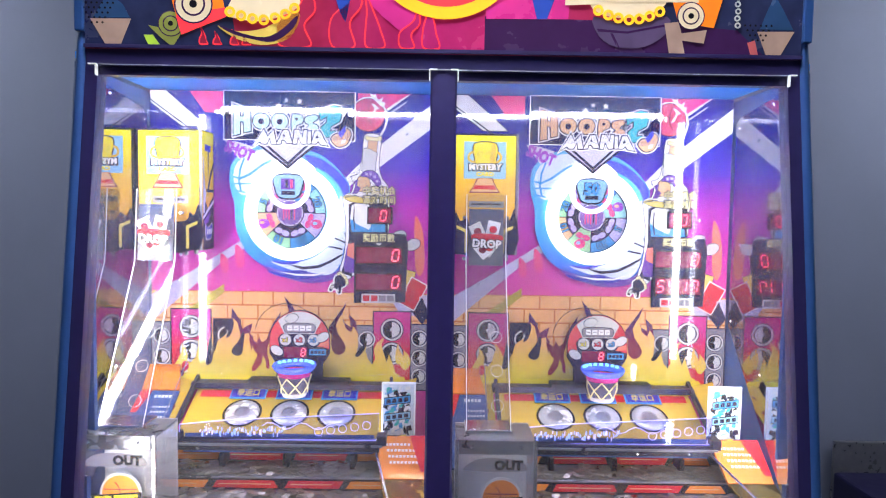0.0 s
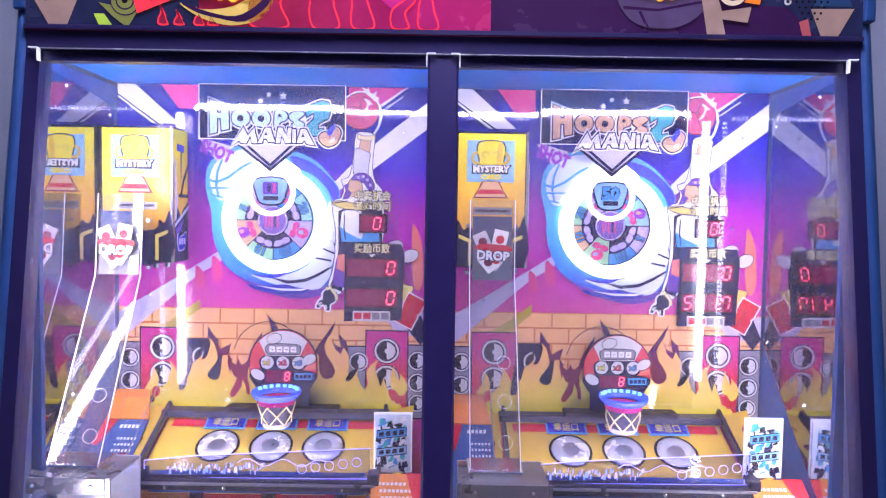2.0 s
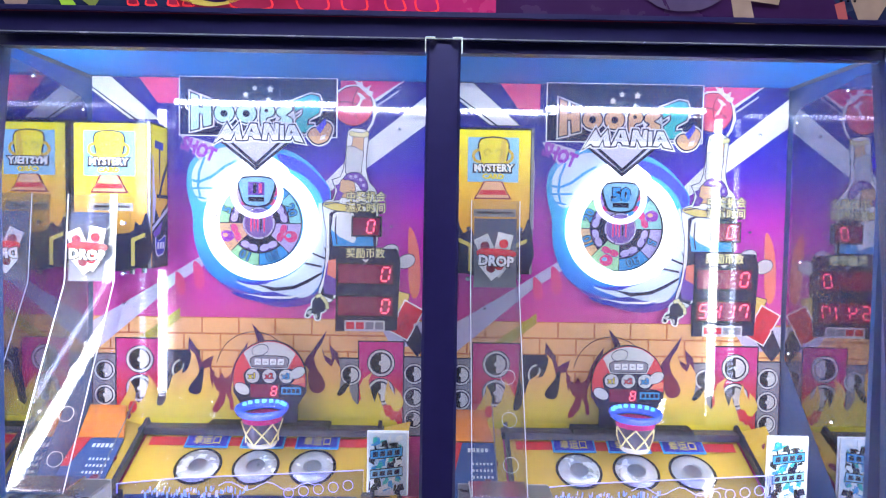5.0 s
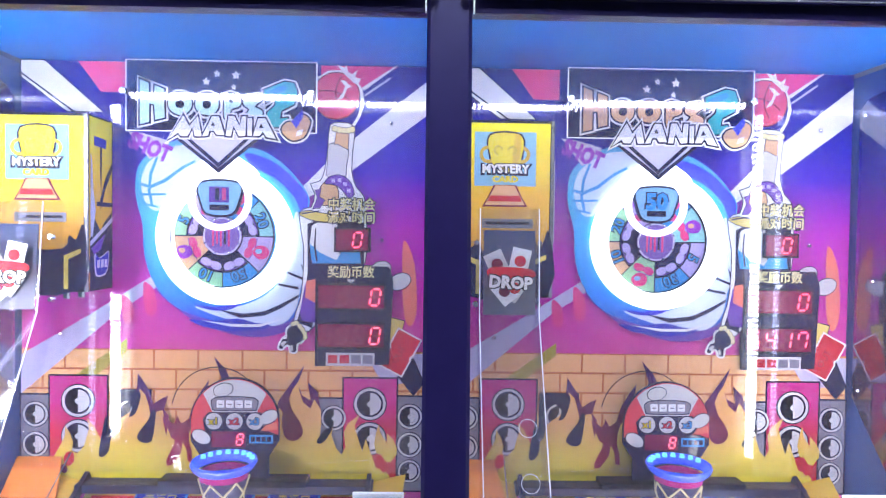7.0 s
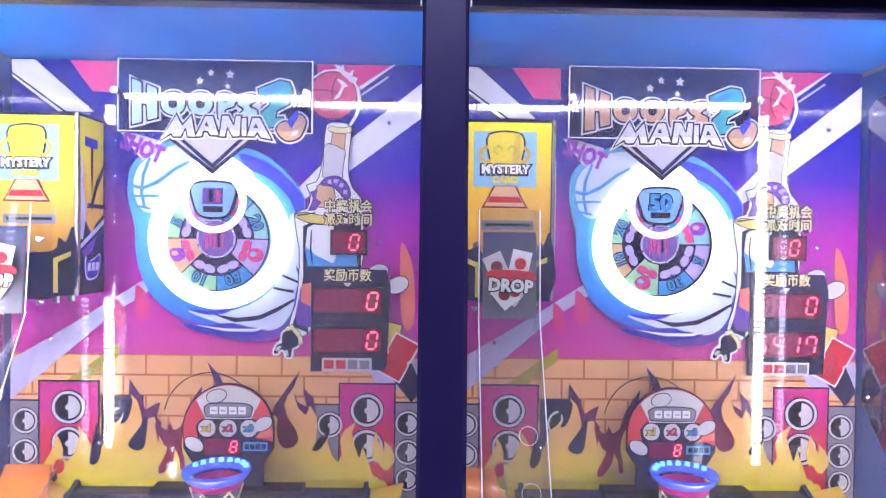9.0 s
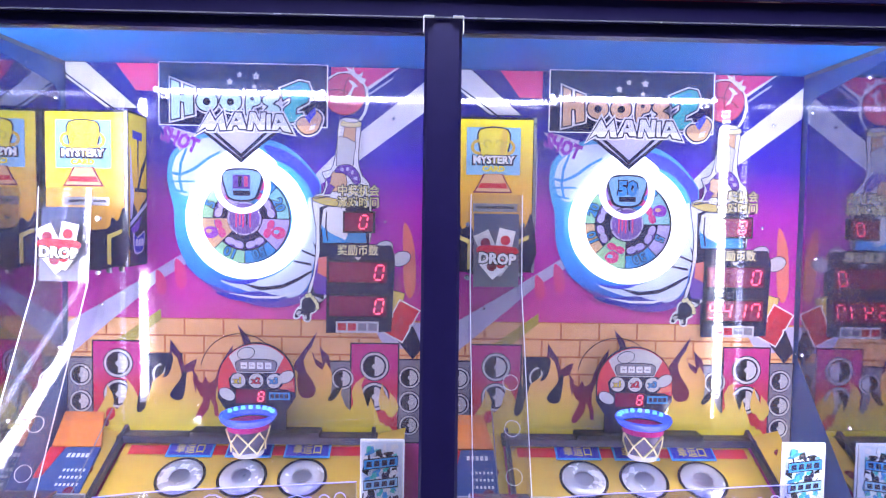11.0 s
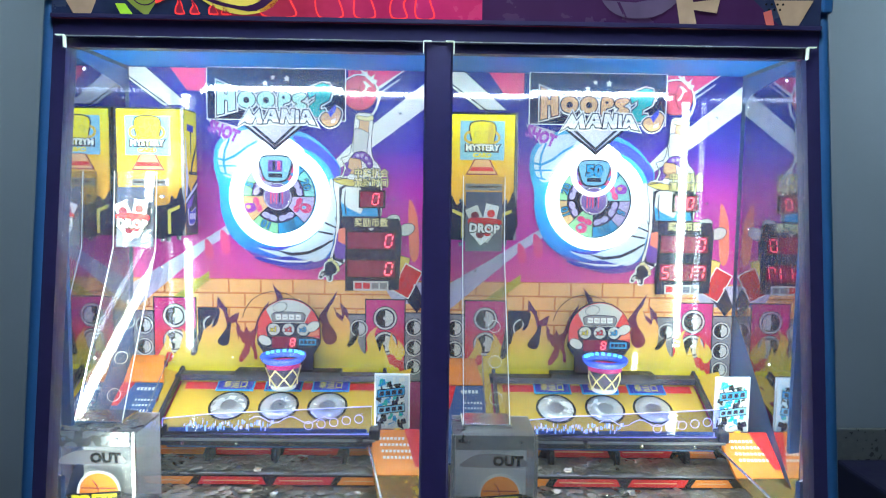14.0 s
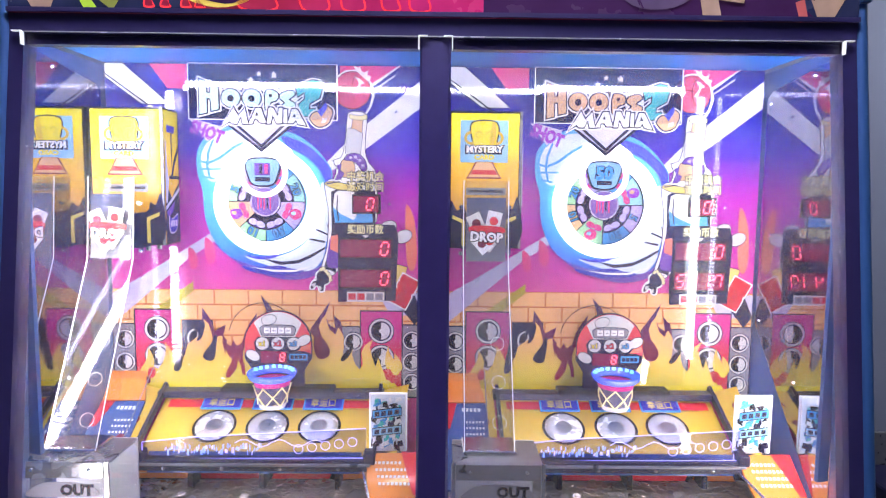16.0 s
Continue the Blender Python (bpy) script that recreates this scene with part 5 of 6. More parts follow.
def title_plate(X, tint):
    t = thing("title_sign", "smoked acrylic title plate with a white-edged lettered shape", "sign", "title signs", (X, 0, 0))
    part("plate", box(-0.166, 0.167, 1.972, 1.975, 1.848, 1.972), "smoke_back", t, "dark smoked plate")
    edge = bmesh.new()
    for x0, x1, z0, z1 in ((-0.167, 0.168, 1.971, 1.9725), (-0.167, 0.168, 1.847, 1.8485), (-0.1675, -0.1660, 1.848, 1.972), (0.1665, 0.1685, 1.848, 1.972)):
        box(x0, x1, 1.9712, 1.9755, z0, z1, bm=edge)
    # plate rim glows by its material, as if catching light
    part("plate_edge", edge, "glow_edge", t)
    for u in (-0.165, 0.160):
        part("standoff", rod((u, 1.953, 1.914), (u, 1.9995, 1.914), 0.006, 12), "chrome", t, "chrome stand-off")
    for k, (u, z, r) in enumerate(((-0.026, 1.935, 0.008), (-0.007, 1.949, 0.007), (0.026, 1.947, 0.009), (0.022, 1.926, 0.006))):
        star = [(u + r * (1 if i % 2 == 0 else 0.45) * math.sin(radians(36 * i)), z + r * (1 if i % 2 == 0 else 0.45) * math.cos(radians(36 * i))) for i in range(10)]
        part("star", prism(star, 1.9700, 1.9712), "white", t)
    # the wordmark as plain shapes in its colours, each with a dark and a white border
    y = 1.9655

    def mark(pts, material, lift=0.0, label="title shape"):
        o = part("title_shape", prism(pts, y - lift, y - lift + 0.002), material, t, label)
        part("dark_border", prism(grown(pts, 0.0028), y - lift + 0.001, y - lift + 0.003), "navy", o)
        part("white_border", prism(grown(pts, 0.0056), y - lift + 0.002, y - lift + 0.0038), "white", o)
        return o
    tone = "pale_teal" if not tint else "skin"
    mark([(-0.140, 1.858), (-0.124, 1.862), (-0.124, 1.894), (-0.115, 1.893), (-0.113, 1.866), (-0.097, 1.870), (-0.098, 1.920), (-0.114, 1.926), (-0.115, 1.905), (-0.124, 1.906), (-0.125, 1.930), (-0.140, 1.936)],
         tone, 0.0, "tall tinted title shape")
    for k, cx in enumerate((-0.070, -0.023)):
        o = mark(ellipse(cx, 1.895, 0.0205, 0.0195, 24), tone, 0.0004 * k)
        part("title_hole", prism(ellipse(cx, 1.894, 0.0075, n=14), y - 0.0016, y + 0.0005), "navy", o)
    o = mark(curve_through([(0.008, 1.872), (0.018, 1.872), (0.019, 1.886), (0.034, 1.892), (0.034, 1.908), (0.010, 1.912)], 3), tone, 0.0008)
    part("title_hole", prism(ellipse(0.020, 1.901, 0.004, n=10), y - 0.0022, y - 0.0010), "navy", o)
    mark(curve_through([(0.040, 1.872), (0.068, 1.868), (0.074, 1.884), (0.060, 1.892), (0.074, 1.904), (0.066, 1.912), (0.044, 1.906), (0.042, 1.894), (0.052, 1.886)], 3), tone, 0.0012)
    o = mark([(0.077, 1.921), (0.113, 1.936), (0.129, 1.933), (0.135, 1.918), (0.129, 1.897), (0.107, 1.885), (0.105, 1.871), (0.118, 1.873), (0.122, 1.858), (0.082, 1.856), (0.083, 1.882), (0.097, 1.894), (0.097, 1.910), (0.081, 1.900)], "teal", 0.0016, "large teal title shape")
    part("title_edge", prism([(0.081, 1.917), (0.113, 1.930), (0.118, 1.925), (0.108, 1.917), (0.085, 1.909)], y - 0.0030, y - 0.0018), "cyan", o)
    for k, o in enumerate(([(-0.089, 1.832), (-0.063, 1.874), (-0.053, 1.855), (-0.038, 1.873), (-0.031, 1.838), (-0.043, 1.838), (-0.047, 1.855), (-0.056, 1.838), (-0.068, 1.838), (-0.072, 1.844)], [(-0.030, 1.838), (-0.013, 1.873), (-0.001, 1.873), (0.009, 1.841), (-0.005, 1.841), (-0.009, 1.848), (-0.018, 1.848), (-0.020, 1.839)],
                           [(0.011, 1.839), (0.016, 1.874), (0.026, 1.874), (0.036, 1.855), (0.039, 1.874), (0.047, 1.874), (0.045, 1.840), (0.034, 1.839), (0.024, 1.857), (0.020, 1.839)], [(0.049, 1.840), (0.049, 1.870), (0.057, 1.871), (0.057, 1.840)], [(0.059, 1.840), (0.068, 1.871), (0.080, 1.871), (0.099, 1.835), (0.082, 1.838), (0.076, 1.848), (0.070, 1.840)])):
        mark(o, "white", 0.0030 + 0.0004 * k, "white jagged title shape")
    for o in ([(-0.014, 1.856), (-0.011, 1.864), (-0.007, 1.856)], [(0.069, 1.853), (0.073, 1.862), (0.078, 1.854)]):
        part("title_hole", prism(o, y - 0.0052, y - 0.0030), "navy", t)
    o = mark(curve_through([(0.109, 1.852), (0.118, 1.864), (0.134, 1.866), (0.147, 1.878), (0.158, 1.868), (0.155, 1.853), (0.147, 1.839), (0.130, 1.833), (0.117, 1.839)], 3), "skin", 0.0054, "small tan shape")
    part("blue_spot", prism([(0.126, 1.866), (0.145, 1.887), (0.147, 1.874), (0.134, 1.854)], y - 0.0064, y - 0.0053), "royal", o)
    part("dark_spot", prism([(0.136, 1.849), (0.147, 1.853), (0.144, 1.843), (0.134, 1.840)], y - 0.0064, y - 0.0053), "white", o)
    # clear sheet over the lettering, held by the stand-offs and leaning out a little at its top
    cs = part("cover_plate", sheet((-0.166, 1.9575, 1.848), (0.167, 1.9575, 1.848), (0.167, 1.9564, 1.972), (-0.166, 1.9564, 1.972), 0.0015), "smoke", t, "clear smoked cover plate")
    cs.visible_shadow = False
    # pointed pendant
    v = [(-0.078, 1.842), (0.066, 1.842), (-0.003, 1.778)]
    part("pendant", prism(v, y + 0.004, y + 0.006), "lavender", t, "pointed pendant shape")
    for k, d in enumerate((0.0, 0.014)):
        v2 = [(-0.088 + d * 1.3, 1.842), (-0.080 + d * 1.3, 1.842), (-0.003, 1.783 + d * 0.7), (0.068 - d * 1.3, 1.842), (0.076 - d * 1.3, 1.842), (-0.003, 1.774 + d * 0.7)]
        part("chevron", prism(v2, y + 0.002, y + 0.004), "navy", t)


def card_dispenser(X):
    d = thing("card_dispenser", "yellow printed card dispenser box with a trophy picture and a slot", "dispenser", "card dispensers", (X, 0, 0))
    x0, x1, z0, z1, y0 = -0.362, -0.202, 1.567, 1.866, 1.910
    part("body", prism([(x0, z0), (x1, z0), (x1, z1), (x0, z1)], y0, 1.997), "black", d)
    sb = bmesh.new()
    vs = [(x1 + 0.0005, y0 + 0.004, z0 + 0.004), (x1 + 0.0005, 1.99, z0 + 0.004), (x1 + 0.0005, 1.99, z1 - 0.004), (x1 + 0.0005, y0 + 0.004, z1 - 0.004)]
    lo = [sb.verts.new(v) for v in vs]
    hi = [sb.verts.new((v[0] + 0.0012, v[1], v[2])) for v in vs]
    sb.faces.new(lo[::-1])
    sb.faces.new(hi)
    for i in range(4):
        j = (i + 1) % 4
        sb.faces.new((lo[i], lo[j], hi[j], hi[i]))
    sd = part("side_print", sb, "box_yellow", d, "yellow and navy side print")
    def side_mark(pts, material, lift, label=""):
        mb = bmesh.new()
        solid(pts, x1 + 0.0018 + 0.0006 * lift, x1 + 0.0024 + 0.0006 * lift, mb)
        part("side_mark", mb, material, sd, label)
    side_mark([(1.914, 1.571), (1.990, 1.571), (1.990, 1.703), (1.962, 1.684), (1.950, 1.668), (1.930, 1.690), (1.914, 1.655)], "navy", 0)
    side_mark([(1.928, 1.815), (1.968, 1.813), (1.970, 1.829), (1.928, 1.831)], "deep_blue", 0)
    side_mark([(1.947, 1.814), (1.953, 1.814), (1.9515, 1.770), (1.950, 1.735), (1.9475, 1.770)], "navy", 1)
    side_mark([(1.990, 1.790), (1.990, 1.776), (1.966, 1.742), (1.950, 1.706), (1.948, 1.722), (1.966, 1.760)], "navy", 0)
    side_mark([(1.914, 1.800), (1.918, 1.790), (1.922, 1.740), (1.930, 1.706), (1.920, 1.660), (1.914, 1.660)], "lavender", 2)
    side_mark([(1.934, 1.712), (1.990, 1.712), (1.990, 1.719), (1.934, 1.720)], "navy", 2)
    side_mark([(1.914, 1.652), (1.990, 1.694), (1.990, 1.686), (1.914, 1.644)], "lavender", 1)
    side_mark([(1.918, 1.640), (1.964, 1.664), (1.950, 1.638), (1.926, 1.630)], "violet", 1)
    crest = curve_through([(1.928, 1.630), (1.942, 1.624), (1.960, 1.628), (1.978, 1.634), (1.974, 1.604), (1.960, 1.592), (1.932, 1.594)], 4)
    side_mark(crest, "lavender", 1, "pale crest shape")
    side_mark([(c2[0] * 0.86 + 1.952 * 0.14, c2[1] * 0.86 + 1.612 * 0.14) for c2 in crest], "deep_blue", 2)
    for k in range(3):
        side_mark([(1.934 + 0.013 * k, 1.606), (1.943 + 0.013 * k, 1.606), (1.944 + 0.013 * k, 1.620), (1.935 + 0.013 * k, 1.620)], "lavender", 3)
    y = y0
    f = part("front_print", prism([(x0 + 0.006, z0 + 0.005), (x1 - 0.006, z0 + 0.005), (x1 - 0.006, z1 - 0.005), (x0 + 0.006, z1 - 0.005)], y - 0.001, y + 0.001), "box_yellow", d, "yellow front print")
    pic = part("picture", box(-0.336, -0.232, y - 0.0022, y - 0.001, 1.755, 1.846, 0.0004), "pale_blue", d, "pale blue picture field")
    cup = curve_through([(-0.310, 1.840), (-0.258, 1.840), (-0.258, 1.800), (-0.272, 1.780), (-0.298, 1.780), (-0.308, 1.800)], 4)
    part("trophy_edge", prism(grown(cup, 0.003), y - 0.0028, y - 0.0022), "navy", pic)
    part("trophy_shade", prism(curve_through([(-0.268, 1.838), (-0.259, 1.838), (-0.260, 1.802), (-0.272, 1.784)], 3), y - 0.0038, y - 0.0034), "mustard", pic)
    part("trophy", prism(cup, y - 0.0034, y - 0.0024), "yellow", pic, "yellow trophy shape")
    part("trophy_mark", annulus(-0.296, 1.815, 0.005, 0.008, y - 0.0040, y - 0.0034, 14, 0, 270), "olive", pic)
    part("trophy_mark", annulus(-0.273, 1.815, 0.005, 0.008, y - 0.0040, y - 0.0034, 14, -90, 180), "olive", pic)
    for s in (-1, 1):
        part("trophy_ear", annulus(-0.285 + s * 0.028, 1.808, 0.009, 0.015, y - 0.0030, y - 0.0023, 20), "mustard", pic)
    text("lettering", "MYSTERY", 0.022, upright(-0.284, y - 0.0050, 1.782), "navy", pic, bold=0.0028, width=0.088)
    text("lettering", "MYSTERY", 0.020, upright(-0.284, y - 0.0056, 1.783), "white", pic, "white slanted lettering", bold=0.0008, width=0.080)
    text("lettering", "CARD", 0.014, upright(-0.284, y - 0.0056, 1.766), "yellow", pic, bold=0.0008, width=0.044)
    part("pedestal_edge", prism([(-0.303, 1.757), (-0.265, 1.757), (-0.255, 1.736), (-0.245, 1.720), (-0.323, 1.720), (-0.313, 1.736)], y - 0.0028, y - 0.001), "maroon", f)
    part("pedestal", prism([(-0.300, 1.756), (-0.268, 1.756), (-0.258, 1.737), (-0.250, 1.723), (-0.318, 1.723), (-0.310, 1.737)], y - 0.0034, y - 0.001), "skin", f)
    part("pedestal_band", prism([(-0.308, 1.739), (-0.260, 1.739), (-0.255, 1.729), (-0.313, 1.729)], y - 0.0042, y - 0.0034), "red", f)
    part("slot_plate", box(-0.322, -0.236, y - 0.003, y - 0.001, 1.684, 1.700, 0.0005), "steel", d)
    part("slot", box(-0.316, -0.242, y - 0.0036, y - 0.0029, 1.690, 1.695), "black", d)
    nb = curve_through([(x0 + 0.006, z0 + 0.005), (x1 - 0.006, z0 + 0.005), (x1 - 0.006, 1.680), (x1 - 0.018, 1.655), (x1 - 0.030, 1.662), (x1 - 0.040, 1.640), (x0 + 0.050, 1.640), (x0 + 0.035, 1.660), (x0 + 0.02, 1.650), (x0 + 0.006, 1.670)], 3)
    part("lower_print", prism(nb, y - 0.0022, y - 0.0011), "navy", d)
    part("stripe", prism([(x1 - 0.038, 1.572), (x1 - 0.031, 1.572), (x1 - 0.031, 1.622), (x1 - 0.010, 1.632), (x1 - 0.010, 1.640), (x1 - 0.038, 1.628)], y - 0.003, y - 0.0022), "gold", d)
    part("stripe", prism([(x0 + 0.031, 1.572), (x0 + 0.038, 1.572), (x0 + 0.038, 1.628), (x0 + 0.010, 1.640), (x0 + 0.010, 1.632), (x0 + 0.031, 1.622)], y - 0.003, y - 0.0022), "gold", d)
    part("trim", box(x1 - 0.004, x1 + 0.001, y - 0.002, y + 0.002, z0, z1), "steel", d)
    for u, z in ((-0.25, 1.553), (-0.225, 1.556)):
        part("bolt", rod((u, 1.935, z), (u, 1.935, z + 0.016), 0.006, 10), "chrome", d)


def card_chute(X):
    c = thing("card_chute", "clear acrylic card chute below the yellow dispenser", "chute", "card chutes", (X, 0, 0))
    x0, x1 = -0.330, -0.236
    top, knee, low = (1.842, 1.715), (1.826, 1.545), (1.648, 1.205)
    part("front_sheet", sheet((x0, *top), (x1, *top), (x1, *knee), (x0, *knee), 0.003), "haze", c)
    part("front_sheet", sheet((x0, *knee), (x1, *knee), (x1, *low), (x0, *low), 0.003), "haze", c)
    for x in (x0, x1):
        b = bmesh.new()
        pr = [top, knee, low, (low[0] + 0.06, low[1]), (1.885, 1.545), (1.900, 1.715)]
        solid(pr, x - 0.0015, x + 0.0015, b)
        part("side_sheet", b, "acrylic_side", c)
        for p, q in ((top, knee), (knee, low)):
            # edge brightness is emission put into the material
            part("bright_edge", rod((x, p[0] - 0.001, p[1]), (x, q[0] - 0.001, q[1]), 0.0009, 6), "glow_edge", c, "acrylic edge with glow painted in")
    for k in range(3):
        t = 0.45 + 0.2 * k
        yy, zz = knee[0] + (low[0] - knee[0]) * t, knee[1] + (low[1] - knee[1]) * t
        ring = annulus(0, 0, 0.0128, 0.0134, -0.0006, 0.0006, 28)
        # hole rims share the added edge glow
        ob = part("hole_edge", ring, "glow_edge", c)
        ob.matrix_basis = pose((x0 + x1) / 2 + 0.020, yy - 0.002, zz, -27, 0, 0)
    fp = part("drop_plate", sheet((x0 + 0.006, 1.8395, 1.680), (x1 - 0.006, 1.8395, 1.680), (x1 - 0.006, 1.827, 1.547), (x0 + 0.006, 1.827, 1.547), 0.002), "slate", c, "grey plate with playing-card print")
    for cx, cz, tn, m in ((-0.304, 1.627, 25, "light_grey"), (-0.268, 1.632, -12, "white"), (-0.292, 1.585, 40, "white"), (-0.276, 1.590, -35, "light_grey")):
        o = [(cx + u * math.cos(radians(tn)) - v * math.sin(radians(tn)), cz + u * math.sin(radians(tn)) + v * math.cos(radians(tn))) for u, v in ((-0.015, -0.020), (0.015, -0.020), (0.015, 0.020), (-0.015, 0.020))]
        cd = part("card_print", prism(o, 1.8240 - 0.0006 * (tn % 7), 1.8252 - 0.0006 * (tn % 7)), m, fp)
        part("card_pip", prism(ellipse(cx, cz, 0.009, n=12), 1.8195, 1.8202), "maroon" if tn > 0 else "red", fp)
    part("banner", prism(curve_through([(-0.314, 1.622), (-0.252, 1.620), (-0.250, 1.606), (-0.312, 1.606)], 3), 1.8180, 1.8190), "red", fp)
    text("lettering", "DROP", 0.026, upright(-0.283, 1.8176, 1.598, -3), "black", fp, bold=0.0030, width=0.070)
    text("lettering", "DROP", 0.026, upright(-0.283, 1.8168, 1.598, -3), "white", fp, "white lettering", bold=0.0012, width=0.068)
    part("outlet", box(x0 - 0.004, x1 + 0.004, 1.640, 1.715, 1.195, 1.212, 0.003), "chrome", c, "shiny metal outlet")
    for u in (x0 + 0.01, x1 - 0.01):
        for z in (1.66, 1.56):
            part("clip", lathe([(0.0001, 0.008), (0.004, 0.008), (0.005, 0)], 10), "chrome", c).matrix_basis = pose(u + (0.014 if u > -0.28 else -0.014), 1.86, z, 90, 0, 0)


def prize_box(X):
    p = thing("prize_box", "clear acrylic prize box with a basketball print and chrome edges", "prize box", "prize boxes", (X, 0, 0))
    x0, x1, z0, z1 = -0.352, -0.190, 0.985, 1.208
    part("front_sheet", box(x0, x1, 1.598, 1.602, z0, z1), "acrylic_side", p)
    part("back_sheet", box(x0, x1, 1.716, 1.720, z0, z1 - 0.004), "light_grey", p)
    part("top_sheet", box(x0, x1, 1.6025, 1.7155, z1 - 0.008, z1 - 0.004), "steel", p, "grey metal lid")
    for x in (x0, x1):
        part("side_sheet", box(x - 0.0018, x + 0.0018, 1.6025, 1.7155, z0, z1 - 0.0085), "acrylic", p)
        part("edge_rail", box(x - 0.004, x + 0.004, 1.593, 1.5975, z0, z1, 0.001), "chrome", p)
    part("top_rail", box(x0 + 0.0045, x1 - 0.0045, 1.592, 1.5975, z1 - 0.030, z1, 0.0015), "steel", p)
    for u in (x0 + 0.03, x1 - 0.03):
        part("screw", lathe([(0.0001, 0.003), (0.003, 0.0025), (0.004, 0)], 10), "chrome", p).matrix_basis = pose(u, 1.592, z1 - 0.014, 90, 0, 0)
    # hidden tape, added to brighten the inside of the box
    led_tape("short LED tape added unseen under the prize box lid", (X + x0 + 0.02, 1.655, 1.1975), (X + x1 - 0.02, 1.655, 1.1975), (0, 0.2, -1), light="led_box")
    cx = (x0 + x1) / 2
    part("label_back", prism(curve_through([(cx - 0.066, 1.148), (cx - 0.03, 1.168), (cx + 0.04, 1.166), (cx + 0.066, 1.150), (cx + 0.05, 1.142), (cx - 0.05, 1.142)], 4), 1.5965, 1.5978), "grey", p)
    text("lettering", "OUT", 0.026, upright(cx + 0.026, 1.5958, 1.154), "black", p, "dark block lettering", bold=0.0015, width=0.06)
    ball = part("ball_print", prism(ellipse(cx + 0.012, 1.086, 0.038), 1.5962, 1.5977), "orange", p, "printed orange basketball")
    part("ball_edge", annulus(cx + 0.012, 1.086, 0.038, 0.043, 1.5962, 1.5977, 36), "light_grey", ball)
    part("seam", annulus(cx - 0.02, 1.086, 0.030, 0.0318, 1.5952, 1.5961, 20, -50, 50), "maroon", ball)
    part("seam", box(cx - 0.022, cx + 0.046, 1.5945, 1.5951, 1.094, 1.0958), "maroon", ball)
    part("banner", prism([(cx - 0.046, 1.026), (cx + 0.040, 1.026), (cx + 0.054, 1.058), (cx + 0.056, 1.090), (cx - 0.050, 1.082)], 1.5935, 1.5944), "black", p)
    text("lettering", "PRIZE", 0.030, upright(cx + 0.004, 1.5928, 1.070, 3), "yellow", p, "yellow slanted lettering", bold=0.0015, width=0.088)
    text("lettering", "OUT", 0.026, upright(cx + 0.004, 1.5928, 1.041, 3), "white", p, "white lettering", bold=0.0012, width=0.058)


def lucky_board(X):
    b = thing("lucky_board", "yellow sloping board with three chrome holes and blue captions", "game board", "lucky boards", (X, 0, 0))
    ya, za, yb, zb = 1.990, 1.214, 1.800, 1.118
    part("deck", sheet((-0.235, ya, za), (0.262, ya, za), (0.262, yb, zb), (-0.235, yb, zb), 0.008), "mustard", b)
    sl = math.degrees(math.atan2(za - zb, ya - yb))
    m = pose(0.0, (ya + yb) / 2, (za + zb) / 2 + 0.0015, sl, 0, 0)

    def on(name, bm, mat, parent, label=""):
        o = part(name, bm, mat, parent, label)
        o.matrix_basis = m
        return o
    on("red_stripe", box(-0.22, 0.25, 0.050, 0.074, 0, 0.0008), "red", b)
    for k, u in enumerate((-0.097, 0.021, 0.137)):
        hb = lathe([(0.017, -0.004), (0.019, 0.006), (0.029, 0.008), (0.039, 0.005), (0.043, 0.0)], 36, (u, -0.006, 0))
        h = smooth_by_angle(on("hole_ring", hb, "silver", b, "domed chrome ring"))
        # black disc a little wider than the ring, a painted contact shadow
        on("painted_shadow", annulus_flat(u, -0.006, 0.0005, 0.048, 0.0006), "black", b)
        h2 = on("hole", annulus_flat(u, -0.006, 0.0005, 0.0185, 0.0024), "steel", b)
        cp = on("caption_back", box(u - 0.046, u + 0.046, 0.042, 0.078, 0.001, 0.004, 0.001), "cyan", b)
        on("caption_face", box(u - 0.042, u + 0.042, 0.046, 0.074, 0.004, 0.0048), "deep_blue", b)
        t = text("caption", "幸运口", 0.027, m @ pose(u, 0.060, 0.0054), "gold", b, "gold Chinese caption", width=0.056)
    part("top_frame", box(-0.250, 0.275, 1.955, 1.996, 1.206, 1.222, 0.002), "ink", b, "dark frame")
    part("slot_cover", box(-0.10, 0.16, 1.945, 1.986, 1.2225, 1.234, 0.002), "black", b)
    for s, u in ((-1, -0.240), (1, 0.267)):
        part("side_frame", sheet((u - 0.004, ya, za + 0.008), (u + 0.004, ya, za + 0.008), (u + 0.004, yb, zb + 0.008), (u - 0.004, yb, zb + 0.008), -0.016), "ink", b)
        wp = [(u + s * 0.008, 1.985, 1.218), (u + s * 0.008, 1.80, 1.122), (u + s * 0.046, 1.80, 1.128), (u + s * 0.066, 1.985, 1.232)]
        part("flame_wing", sheet(*wp, 0.003), "mustard", b, "yellow flame-printed wing")
        for k in range(3):
            f = 0.25 + 0.25 * k
            cxw, cyw, czw = u + s * (0.046 - 0.012 * (k % 2)), 1.985 - 0.185 * f, 1.224 - 0.098 * f
            part("flame_mark", lathe([(0.0005, 0.001), (0.010, 0.0008), (0.011, 0)], 12), "maroon", b).matrix_basis = pose(cxw, cyw - 0.002, czw + 0.003, 36, 0, 0)


def annulus_flat(cx, cy, r0, r1, z, n=32):
    """A flat ring lying in the local ground plane."""
    bm = annulus(cx, 0, r0, r1, -0.0003, 0.0003, n)
    for v in bm.verts:
        v.co = Vector((v.co.x, v.co.z + cy, z + v.co.y))
    return bm


